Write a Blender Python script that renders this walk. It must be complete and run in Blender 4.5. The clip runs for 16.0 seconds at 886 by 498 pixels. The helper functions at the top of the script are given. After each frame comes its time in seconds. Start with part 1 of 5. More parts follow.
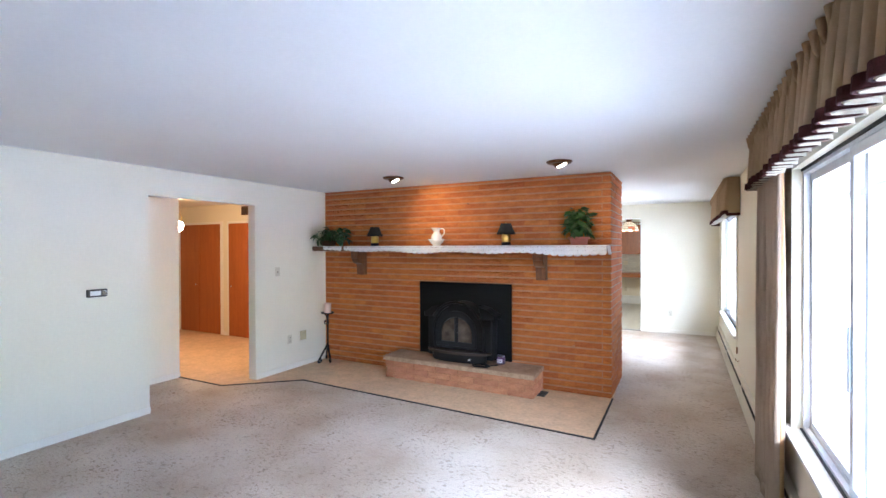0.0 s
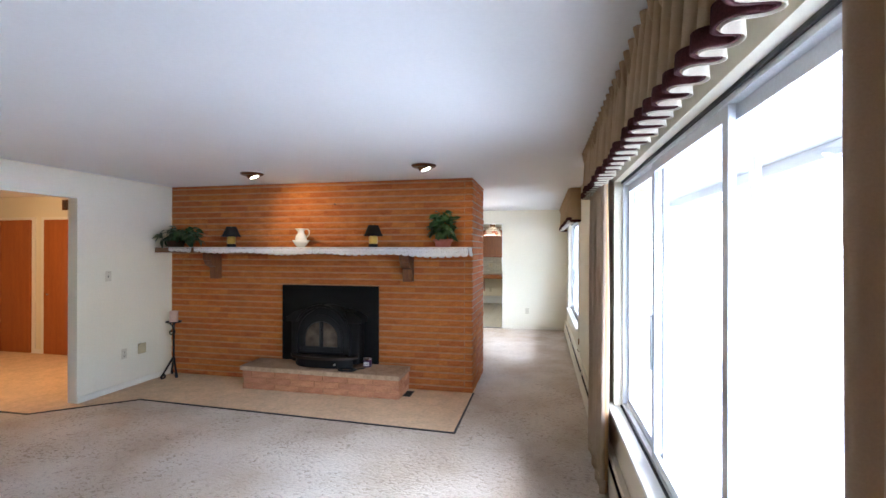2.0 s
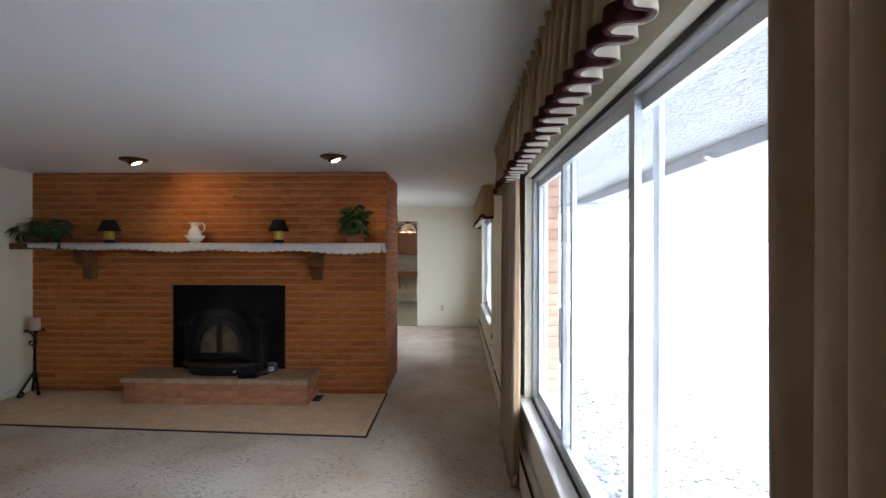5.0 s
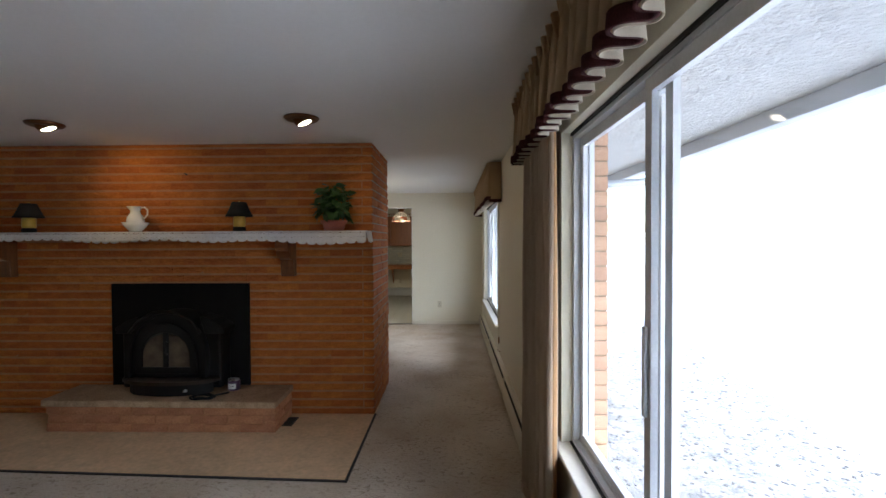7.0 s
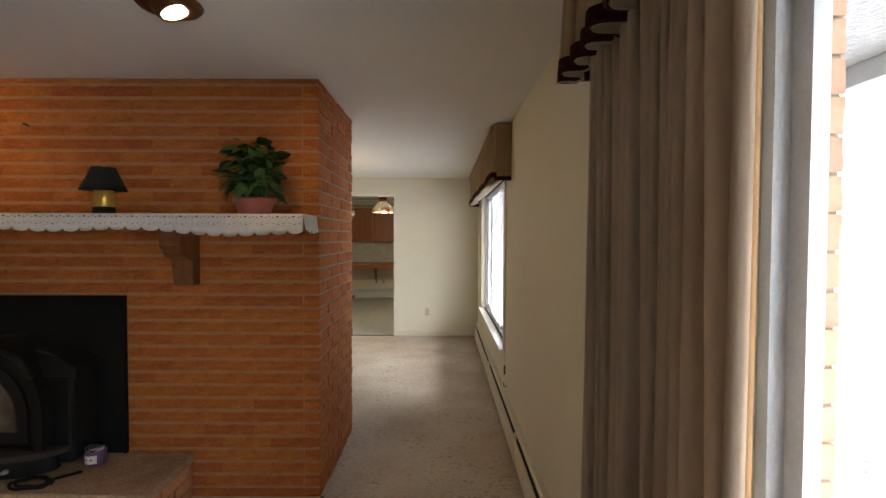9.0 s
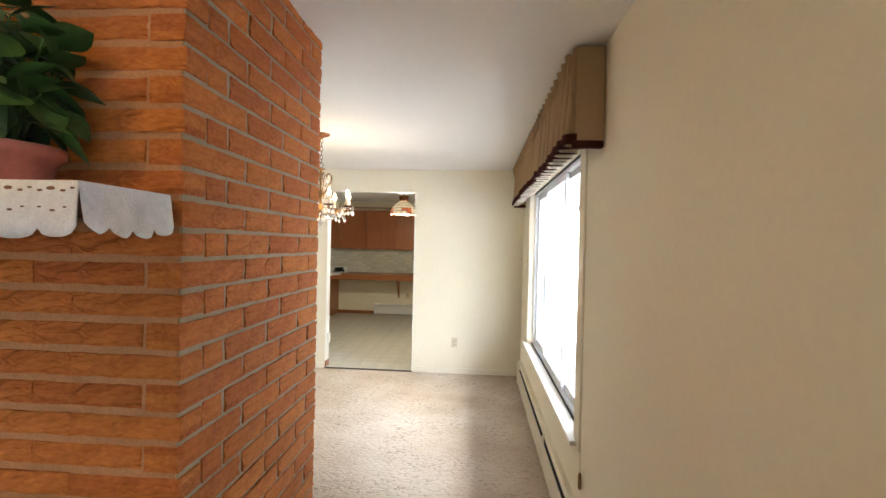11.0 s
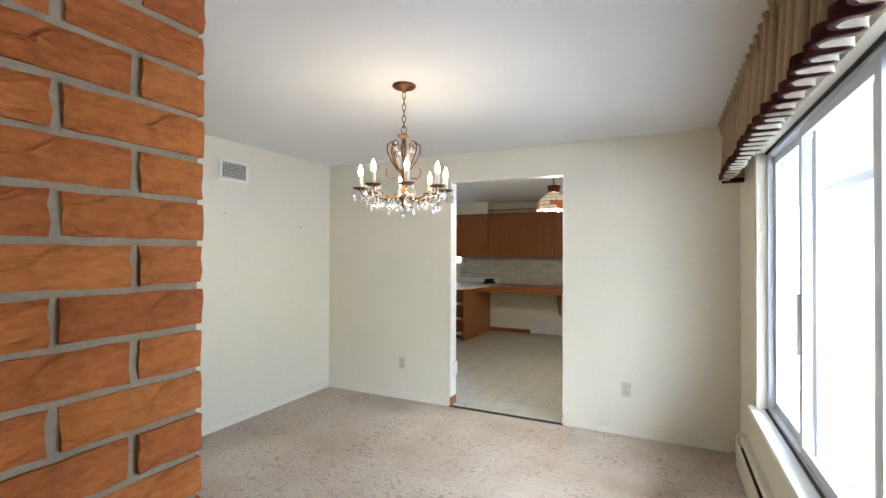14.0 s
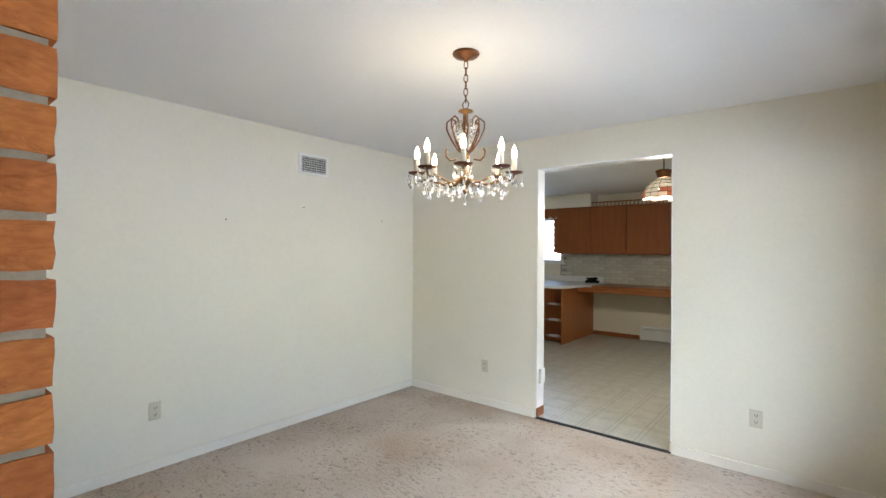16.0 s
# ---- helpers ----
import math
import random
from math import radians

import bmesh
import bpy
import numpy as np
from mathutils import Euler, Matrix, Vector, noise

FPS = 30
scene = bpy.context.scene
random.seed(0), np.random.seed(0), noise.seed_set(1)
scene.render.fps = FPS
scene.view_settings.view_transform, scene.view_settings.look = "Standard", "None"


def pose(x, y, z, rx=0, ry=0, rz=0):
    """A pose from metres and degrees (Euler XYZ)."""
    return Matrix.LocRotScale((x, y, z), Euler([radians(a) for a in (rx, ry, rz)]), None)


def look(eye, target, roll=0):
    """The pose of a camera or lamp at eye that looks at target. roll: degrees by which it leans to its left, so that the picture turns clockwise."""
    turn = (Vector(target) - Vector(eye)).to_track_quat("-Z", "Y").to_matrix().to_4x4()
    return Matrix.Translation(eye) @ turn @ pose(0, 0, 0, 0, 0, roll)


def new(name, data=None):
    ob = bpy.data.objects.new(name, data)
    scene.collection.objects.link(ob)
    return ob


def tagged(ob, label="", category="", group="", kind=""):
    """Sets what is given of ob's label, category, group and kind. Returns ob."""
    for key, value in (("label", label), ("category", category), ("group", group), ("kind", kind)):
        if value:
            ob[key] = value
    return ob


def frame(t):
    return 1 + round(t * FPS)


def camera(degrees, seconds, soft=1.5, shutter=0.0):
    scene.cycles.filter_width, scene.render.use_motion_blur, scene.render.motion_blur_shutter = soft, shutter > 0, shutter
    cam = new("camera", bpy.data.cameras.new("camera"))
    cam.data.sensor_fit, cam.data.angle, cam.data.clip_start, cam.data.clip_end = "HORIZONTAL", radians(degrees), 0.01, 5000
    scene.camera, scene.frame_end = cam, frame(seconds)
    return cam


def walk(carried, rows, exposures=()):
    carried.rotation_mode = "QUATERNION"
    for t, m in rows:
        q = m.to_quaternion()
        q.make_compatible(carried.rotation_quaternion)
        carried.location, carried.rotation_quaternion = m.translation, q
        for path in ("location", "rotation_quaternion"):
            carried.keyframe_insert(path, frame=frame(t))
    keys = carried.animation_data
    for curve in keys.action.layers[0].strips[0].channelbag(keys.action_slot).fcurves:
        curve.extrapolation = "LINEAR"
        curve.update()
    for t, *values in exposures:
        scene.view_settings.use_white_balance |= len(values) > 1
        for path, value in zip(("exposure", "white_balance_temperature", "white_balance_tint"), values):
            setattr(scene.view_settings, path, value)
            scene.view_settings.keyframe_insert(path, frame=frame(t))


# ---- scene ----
cam = camera(88.1, 16.0)
PATH = [
    (0, (-0.575, -5.174, 1.645), (-1.504, -3.403, 1.633), -0.2),
    (0.5, (-0.556, -5.161, 1.637), (-1.361, -3.33, 1.633), -0.2),
    (1, (-0.524, -5.148, 1.631), (-1.207, -3.268, 1.632), -0.2),
    (1.5, (-0.51, -5.14, 1.624), (-1.06, -3.217, 1.627), -0.1),
    (2, (-0.487, -5.127, 1.622), (-0.911, -3.173, 1.626), 0.1),
    (2.5, (-0.484, -5.131, 1.621), (-0.783, -3.153, 1.634), 0.2),
    (3, (-0.466, -5.119, 1.621), (-0.657, -3.129, 1.633), 0.2),
    (3.5, (-0.466, -5.119, 1.611), (-0.579, -3.122, 1.617), 0.2),
    (6, (-0.489, -4.665, 1.589), (-0.545, -2.666, 1.57), -0.1),
    (6.5, (-0.51, -4.397, 1.576), (-0.559, -2.398, 1.544), -0.3),
    (7, (-0.544, -4.08, 1.57), (-0.586, -2.081, 1.53), -0.3),
    (7.5, (-0.55, -3.738, 1.561), (-0.585, -1.739, 1.507), -0.3),
    (8, (-0.529, -3.405, 1.557), (-0.56, -1.406, 1.502), -0.2),
    (8.5, (-0.544, -3.023, 1.547), (-0.563, -1.023, 1.493), 0.1),
    (9, (-0.537, -2.649, 1.535), (-0.539, -0.649, 1.482), 0.2),
    (9.5, (-0.536, -2.252, 1.557), (-0.547, -0.253, 1.505), 0.5),
    (9.7, (-0.541, -2.086, 1.569), (-0.556, -0.086, 1.515), 0.9),
    (11.8, (-0.540, -0.541, 1.520), (-0.848, 1.435, 1.523), 0.9),
    (12, (-0.536, -0.430, 1.511), (-0.893, 1.538, 1.517), 0.8),
    (12.5, (-0.526, -0.171, 1.503), (-1.017, 1.768, 1.516), 0.6),
    (13, (-0.512, 0.021, 1.484), (-1.142, 1.919, 1.508), 0.5),
    (13.5, (-0.506, 0.217, 1.476), (-1.264, 2.067, 1.501), 0.3),
    (14, (-0.501, 0.4, 1.481), (-1.375, 2.199, 1.499), 0.2),
    (14.5, (-0.489, 0.527, 1.478), (-1.480, 2.264, 1.495), 0.3),
    (15, (-0.476, 0.648, 1.471), (-1.568, 2.325, 1.485), 0.3),
    (15.5, (-0.482, 0.743, 1.464), (-1.669, 2.352, 1.474), 0.3),
    (16, (-0.484, 0.815, 1.457), (-1.750, 2.363, 1.462), 0.4),
]
EXPO = [(0.0, 4.60, 5380, 9), (1.0, 4.50, 5400, 9), (2.0, 4.2, 5600, 8), (3.5, 3.45, 5850, 7), (6.0, 2.84, 6050, 7),
        (7.0, 2.66, 6150, 7), (8.5, 2.77, 6500, 7), (9.0, 3.10, 7050, 8), (9.7, 4.02, 7850, 9), (11.8, 4.10, 6000, 6), (13.0, 3.76, 5900, 6), (16.0, 3.66, 5800, 6)]
walk(cam, [(t, look(eye, target, roll)) for t, eye, target, roll in PATH], EXPO)

# ---- world and light ----
world = bpy.data.worlds.new("overcast_sky")
scene.world = world
world.use_nodes = True
_wn = world.node_tree
_sky = _wn.nodes.new("ShaderNodeTexSky")
_sky.sky_type = "NISHITA"
_sky.sun_disc = False
_sky.sun_elevation = radians(56)
_sky.sun_rotation = radians(130)
_sky.dust_density = 2.0
_sky.air_density = 1.0
_sky.ozone_density = 1.0
_wn.links.new(_sky.outputs[0], _wn.nodes["Background"].inputs[0])
_wn.nodes["Background"].inputs[1].default_value = 0.15

SUN = bpy.data.lights.new("sun", "SUN")
SUN.energy, SUN.angle, SUN.color = 2.5, radians(80), (0.96, 0.98, 1.0)
_s = new("sun", SUN)
_s.matrix_basis = look((6.1, -5.0, 11.8), (0, 0, 0))


def lamp(name, kind, at, energy, color, radius=0.05, aim=None, spread=60, blend=0.6):
    li = bpy.data.lights.new(name, kind)
    li.energy, li.color = energy, color
    li.shadow_soft_size = radius
    if kind == "SPOT":
        li.spot_size, li.spot_blend = radians(spread), blend
    ob = new(name, li)
    ob.matrix_basis = look(at, aim) if aim else pose(*at)
    return ob


WARM = (1.0, 0.66, 0.22)
lamp("spot_lamp", "SPOT", (-3.50, -0.68, 2.36), 1.25, WARM, 0.05, (-3.25, 0.0, 1.92), 105, 1.0)
lamp("spot_lamp", "SPOT", (-1.56, -0.80, 2.36), 0.8, WARM, 0.05, (-1.15, -0.45, 1.9), 110, 1.0)
lamp("chandelier_glow", "POINT", (-1.845, 2.65, 1.95), 0.72, (1.0, 0.76, 0.46), 0.24)
lamp("hall_glow", "POINT", (-7.0, -1.15, 1.80), 2.4, (1.0, 0.50, 0.19), 0.10)
lamp("kitchen_glow", "POINT", (-1.62, 5.5, 1.94), 4.3, (1.0, 0.90, 0.74), 0.10)


# ---- materials ----
def mat(name, color, rough=0.6, metal=0.0, var=0.12, scale=6.0, fine=60.0, bump=0.0, bump_scale=120.0,
        tint=None, spec=0.5, piece=0.0, stretch=(1, 1, 1), coat=0.0, dist=0.002, stain=0.0, crease=0.0):
    """A surface with colour varied at two scales, a fine relief and, for loose pieces, a tone of their own."""
    m = bpy.data.materials.new(name)
    m.use_nodes = True
    nt = m.node_tree
    b = nt.nodes["Principled BSDF"]
    co = nt.nodes.new("ShaderNodeTexCoord")
    mp = nt.nodes.new("ShaderNodeMapping")
    mp.inputs["Scale"].default_value = stretch
    nt.links.new(co.outputs["Object"], mp.inputs[0])
    n1 = nt.nodes.new("ShaderNodeTexNoise")
    n1.inputs["Scale"].default_value, n1.inputs["Detail"].default_value = scale, 5
    n2 = nt.nodes.new("ShaderNodeTexNoise")
    n2.inputs["Scale"].default_value, n2.inputs["Detail"].default_value = fine, 3
    for n in (n1, n2):
        nt.links.new(mp.outputs[0], n.inputs["Vector"])
    add = nt.nodes.new("ShaderNodeMath")
    add.operation = "MULTIPLY_ADD"
    add.inputs[1].default_value = 0.5
    nt.links.new(n1.outputs[0], add.inputs[0])
    half = nt.nodes.new("ShaderNodeMath")
    half.operation = "MULTIPLY"
    half.inputs[1].default_value = 0.5
    nt.links.new(n2.outputs[0], half.inputs[0])
    nt.links.new(half.outputs[0], add.inputs[2])
    ramp = nt.nodes.new("ShaderNodeValToRGB")
    c = Vector(color)
    lo, hi = c * (1 - var), c * (1 + var)
    if tint:
        lo = Vector(tint)
    ramp.color_ramp.elements[0].position, ramp.color_ramp.elements[1].position = 0.36, 0.64
    ramp.color_ramp.elements[0].color = (*lo, 1)
    ramp.color_ramp.elements[1].color = (*hi, 1)
    nt.links.new(add.outputs[0], ramp.inputs[0])
    last = ramp.outputs[0]
    if piece:
        info = nt.nodes.new("ShaderNodeObjectInfo")
        geo = nt.nodes.new("ShaderNodeNewGeometry")
        s = nt.nodes.new("ShaderNodeMath")
        s.operation = "ADD"
        nt.links.new(info.outputs["Random"], s.inputs[0])
        nt.links.new(geo.outputs["Random Per Island"], s.inputs[1])
        fr = nt.nodes.new("ShaderNodeMath")
        fr.operation = "FRACT"
        nt.links.new(s.outputs[0], fr.inputs[0])
        r = nt.nodes.new("ShaderNodeMapRange")
        r.inputs[3].default_value, r.inputs[4].default_value = 1 - piece, 1 + piece * 0.6
        nt.links.new(fr.outputs[0], r.inputs[0])
        hs = nt.nodes.new("ShaderNodeHueSaturation")
        nt.links.new(r.outputs[0], hs.inputs["Value"])
        r2 = nt.nodes.new("ShaderNodeMapRange")
        r2.inputs[3].default_value, r2.inputs[4].default_value = 0.496, 0.504
        nt.links.new(fr.outputs[0], r2.inputs[0])
        nt.links.new(r2.outputs[0], hs.inputs["Hue"])
        nt.links.new(last, hs.inputs["Color"])
        last = hs.outputs[0]
    if stain:
        n3 = nt.nodes.new("ShaderNodeTexNoise")
        n3.inputs["Scale"].default_value, n3.inputs["Detail"].default_value = 1.1, 6
        nt.links.new(co.outputs["Object"], n3.inputs["Vector"])
        r3 = nt.nodes.new("ShaderNodeMapRange")
        r3.inputs[1].default_value, r3.inputs[2].default_value = 0.35, 0.65
        r3.inputs[3].default_value, r3.inputs[4].default_value = 1 - stain, 1.0
        nt.links.new(n3.outputs[0], r3.inputs[0])
        mx = nt.nodes.new("ShaderNodeMix")
        mx.data_type, mx.blend_type = "RGBA", "MULTIPLY"
        mx.inputs[0].default_value = 1.0
        nt.links.new(last, mx.inputs[6])
        nt.links.new(r3.outputs[0], mx.inputs[7])
        last = mx.outputs[2]
    nt.links.new(last, b.inputs["Base Color"])
    rr = nt.nodes.new("ShaderNodeMapRange")
    rr.inputs[3].default_value, rr.inputs[4].default_value = max(0.02, rough - 0.08), min(1, rough + 0.08)
    nt.links.new(n1.outputs[0], rr.inputs[0])
    nt.links.new(rr.outputs[0], b.inputs["Roughness"])
    b.inputs["Metallic"].default_value = metal
    b.inputs["Specular IOR Level"].default_value = spec
    b.inputs["Coat Weight"].default_value = coat
    if bump:
        n4 = nt.nodes.new("ShaderNodeTexNoise")
        n4.inputs["Scale"].default_value, n4.inputs["Detail"].default_value = bump_scale, 4
        n4.inputs["Distortion"].default_value = crease
        nt.links.new(mp.outputs[0], n4.inputs["Vector"])
        bp = nt.nodes.new("ShaderNodeBump")
        bp.inputs["Strength"].default_value, bp.inputs["Distance"].default_value = bump, dist
        nt.links.new(n4.outputs[0], bp.inputs["Height"])
        nt.links.new(bp.outputs[0], b.inputs["Normal"])
    return m


def fabric(name, color, through_light=0.35, weave=900.0):
    m = mat(name, color, 0.9, 0, 0.10, 4.0, 300.0, 0.25, weave, spec=0.15)
    nt = m.node_tree
    b = nt.nodes["Principled BSDF"]
    tr = nt.nodes.new("ShaderNodeBsdfTranslucent")
    tr.inputs[0].default_value = (*color, 1)
    mx = nt.nodes.new("ShaderNodeMixShader")
    mx.inputs[0].default_value = through_light
    nt.links.new(b.outputs[0], mx.inputs[1])
    nt.links.new(tr.outputs[0], mx.inputs[2])
    nt.links.new(mx.outputs[0], nt.nodes["Material Output"].inputs[0])
    return m


def glow(name, color, strength, base=(0.8, 0.8, 0.78)):
    m = bpy.data.materials.new(name)
    m.use_nodes = True
    b = m.node_tree.nodes["Principled BSDF"]
    b.inputs["Base Color"].default_value = (*base, 1)
    b.inputs["Emission Color"].default_value = (*color, 1)
    b.inputs["Emission Strength"].default_value = strength
    return m


def glass(name, color=(1, 1, 1), rough=0.0, thin=True):
    m = bpy.data.materials.new(name)
    m.use_nodes = True
    nt = m.node_tree
    b = nt.nodes["Principled BSDF"]
    if thin:
        t = nt.nodes.new("ShaderNodeBsdfTransparent")
        t.inputs[0].default_value = (*color, 1)
        g = nt.nodes.new("ShaderNodeBsdfGlossy")
        g.inputs["Roughness"].default_value = 0.01
        mx = nt.nodes.new("ShaderNodeMixShader")
        mx.inputs[0].default_value = 0.05
        nt.links.new(t.outputs[0], mx.inputs[1])
        nt.links.new(g.outputs[0], mx.inputs[2])
        nt.links.new(mx.outputs[0], nt.nodes["Material Output"].inputs[0])
    else:
        b.inputs["Transmission Weight"].default_value = 1
        b.inputs["Roughness"].default_value = rough
        b.inputs["Base Color"].default_value = (*color, 1)
        b.inputs["IOR"].default_value = 1.5
    return m


def carpet_material():
    """Sculpted carpet: short dark grooves that wander like worm tracks over a greyed beige pile."""
    m = bpy.data.materials.new("sculpted_carpet")
    m.use_nodes = True
    nt = m.node_tree
    b = nt.nodes["Principled BSDF"]
    N, L = nt.nodes.new, nt.links.new
    co = N("ShaderNodeTexCoord")

    def noise(scale, detail, stretch=(1, 1, 1), turn=0.0, shift=0.0):
        mp = N("ShaderNodeMapping")
        mp.inputs["Location"].default_value = (shift, shift, 0)
        mp.inputs["Scale"].default_value = stretch
        mp.inputs["Rotation"].default_value = (0, 0, turn)
        L(co.outputs["Object"], mp.inputs[0])
        n = N("ShaderNodeTexNoise")
        n.inputs["Scale"].default_value, n.inputs["Detail"].default_value = scale, detail
        L(mp.outputs[0], n.inputs["Vector"])
        return n.outputs[0]

    def remap(src, a, b_, c, d):
        r = N("ShaderNodeMapRange")
        r.inputs[1].default_value, r.inputs[2].default_value = a, b_
        r.inputs[3].default_value, r.inputs[4].default_value = c, d
        L(src, r.inputs[0])
        return r.outputs[0]

    def calc(op, p, q):
        c = N("ShaderNodeMath")
        c.operation = op
        L(p, c.inputs[0])
        if isinstance(q, float):
            c.inputs[1].default_value = q
        else:
            L(q, c.inputs[1])
        return c.outputs[0]

    field = noise(15.0, 1.5, (0.85, 2.0, 1), 0.45)
    line = remap(calc("ABSOLUTE", calc("SUBTRACT", field, 0.5), 0.0), 0.014, 0.042, 1.0, 0.0)
    broken = remap(noise(27.0, 1.0, shift=3.0), 0.47, 0.55, 0.0, 1.0)
    patchy = remap(noise(2.6, 3.0, shift=7.0), 0.36, 0.62, 0.25, 1.0)
    groove = calc("MULTIPLY", calc("MULTIPLY", line, broken), patchy)
    tufts = noise(150.0, 2.0)
    r = N("ShaderNodeValToRGB")
    r.color_ramp.elements[0].position, r.color_ramp.elements[1].position = 0.34, 0.66
    r.color_ramp.elements[0].color = (0.46, 0.365, 0.275, 1)
    r.color_ramp.elements[1].color = (0.63, 0.555, 0.475, 1)
    L(noise(1.3, 5.0), r.inputs[0])
    speck = N("ShaderNodeMix")
    speck.data_type, speck.blend_type = "RGBA", "MULTIPLY"
    speck.inputs[0].default_value = 1.0
    L(r.outputs[0], speck.inputs[6])
    L(remap(tufts, 0.3, 0.7, 0.80, 1.12), speck.inputs[7])
    dark = N("ShaderNodeMix")
    dark.data_type = "RGBA"
    dark.inputs[7].default_value = (0.17, 0.125, 0.09, 1)
    L(calc("MULTIPLY", groove, 0.64), dark.inputs[0])
    L(speck.outputs[2], dark.inputs[6])
    L(dark.outputs[2], b.inputs["Base Color"])
    b.inputs["Roughness"].default_value = 0.95
    b.inputs["Specular IOR Level"].default_value = 0.12
    b.inputs["Sheen Weight"].default_value = 0.0
    b.inputs["Sheen Roughness"].default_value = 0.45
    soft = remap(calc("ABSOLUTE", calc("SUBTRACT", field, 0.5), 0.0), 0.0, 0.10, 0.0, 1.0)
    h = N("ShaderNodeMath")
    h.operation = "MULTIPLY_ADD"
    h.inputs[1].default_value = 0.35
    L(tufts, h.inputs[0])
    L(soft, h.inputs[2])
    bp = N("ShaderNodeBump")
    bp.inputs["Strength"].default_value, bp.inputs["Distance"].default_value = 0.5, 0.007
    L(h.outputs[0], bp.inputs["Height"])
    L(bp.outputs[0], b.inputs["Normal"])
    return m


def vinyl_material(name, base, line, cell, width, mottled=0.15, rough=0.35):
    """Sheet vinyl: a mottled ground printed with a grid of fine double lines."""
    m = mat(name, base, rough, 0, mottled, 9.0, 45.0, 0.12, 60.0, spec=0.45)
    nt = m.node_tree
    N, L = nt.nodes.new, nt.links.new
    b = nt.nodes["Principled BSDF"]
    src = b.inputs["Base Color"].links[0].from_socket
    co = N("ShaderNodeTexCoord")
    sep = N("ShaderNodeSeparateXYZ")
    L(co.outputs["Object"], sep.inputs[0])
    outs = []
    for axis in (0, 1):
        for off in (0.0, cell * 0.16):
            a = N("ShaderNodeMath")
            a.operation = "ADD"
            a.inputs[1].default_value = 100 + off
            L(sep.outputs[axis], a.inputs[0])
            p = N("ShaderNodeMath")
            p.operation = "PINGPONG"
            p.inputs[1].default_value = cell / 2
            L(a.outputs[0], p.inputs[0])
            c = N("ShaderNodeMath")
            c.operation = "LESS_THAN"
            c.inputs[1].default_value = width
            L(p.outputs[0], c.inputs[0])
            outs.append(c.outputs[0])
    acc = outs[0]
    for o in outs[1:]:
        mxn = N("ShaderNodeMath")
        mxn.operation = "MAXIMUM"
        L(acc, mxn.inputs[0])
        L(o, mxn.inputs[1])
        acc = mxn.outputs[0]
    sc = N("ShaderNodeMath")
    sc.operation = "MULTIPLY"
    sc.inputs[1].default_value = 0.62
    L(acc, sc.inputs[0])
    mx = N("ShaderNodeMix")
    mx.data_type = "RGBA"
    mx.inputs[7].default_value = (*line, 1)
    L(sc.outputs[0], mx.inputs[0])
    L(src, mx.inputs[6])
    L(mx.outputs[2], b.inputs["Base Color"])
    return m


def wood(name, color, dark, rough=0.35, grain=(14, 14, 1.2), coat=0.2):
    return mat(name, color, rough, 0, 0.12, 3.0, 26.0, 0.06, 60.0, tint=dark, stretch=grain, coat=coat)


M_WALL = mat("cream_wall_paint", (0.765, 0.712, 0.575), 0.7, 0, 0.025, 1.5, 40, 0.12, 220, spec=0.3)
M_CEIL = mat("white_ceiling_paint", (0.80, 0.79, 0.77), 0.85, 0, 0.02, 1.2, 60, 0.2, 160, spec=0.2)
M_BASEBOARD = mat("off_white_board_paint", (0.78, 0.73, 0.62), 0.5, 0, 0.03, 5, 60, 0.05, 80)
M_TRIM = mat("white_gloss_paint", (0.80, 0.78, 0.72), 0.4, 0, 0.03, 5, 60, 0.05, 80)
M_BRICK = mat("rough_orange_brick", (0.46, 0.150, 0.040), 0.85, 0, 0.17, 12, 60, 0.75, 17, spec=0.2, piece=0.14, dist=0.024,
              stretch=(0.7, 1, 1.8), tint=(0.36, 0.104, 0.027), crease=1.6)
M_HEARTH = mat("dusty_hearth_brick", (0.47, 0.22, 0.115), 0.9, 0, 0.15, 9, 60, 0.5, 22, spec=0.15, piece=0.12, tint=(0.38, 0.165, 0.085), dist=0.012)
M_BED = mat("brick_dusted_mortar", (0.43, 0.215, 0.11), 0.95, 0, 0.15, 8, 120, 0.6, 180, spec=0.1)
M_MORTAR = mat("grey_tan_mortar", (0.34, 0.275, 0.195), 0.95, 0, 0.12, 8, 120, 0.6, 180, spec=0.1)
M_CARPET = carpet_material()
M_VINYL = mat("tan_sheet_vinyl", (0.68, 0.475, 0.295), 0.6, 0, 0.14, 7, 30, 0.15, 40, spec=0.2, stain=0.12)
M_KVINYL = vinyl_material("kitchen_sheet_vinyl", (0.52, 0.505, 0.44), (0.27, 0.26, 0.20), 0.235, 0.0036)
M_BLACK = mat("matt_black_steel", (0.006, 0.006, 0.007), 0.7, 0.0, 0.2, 8, 80, 0.1, 200, spec=0.2)
M_IRON = mat("black_cast_iron", (0.010, 0.010, 0.011), 0.5, 0.2, 0.25, 12, 120, 0.35, 260, spec=0.3)
M_RUST = mat("browned_iron", (0.045, 0.032, 0.025), 0.55, 0.4, 0.3, 12, 90, 0.3, 200)
M_FIREGLASS = mat("sooty_stove_glass", (0.10, 0.075, 0.055), 0.12, 0, 0.25, 3, 12, tint=(0.055, 0.040, 0.030), spec=0.7)
M_SLAB = mat("sandstone_slab", (0.36, 0.235, 0.15), 0.85, 0, 0.2, 6, 70, 0.5, 60, spec=0.2, tint=(0.24, 0.145, 0.085), dist=0.004)
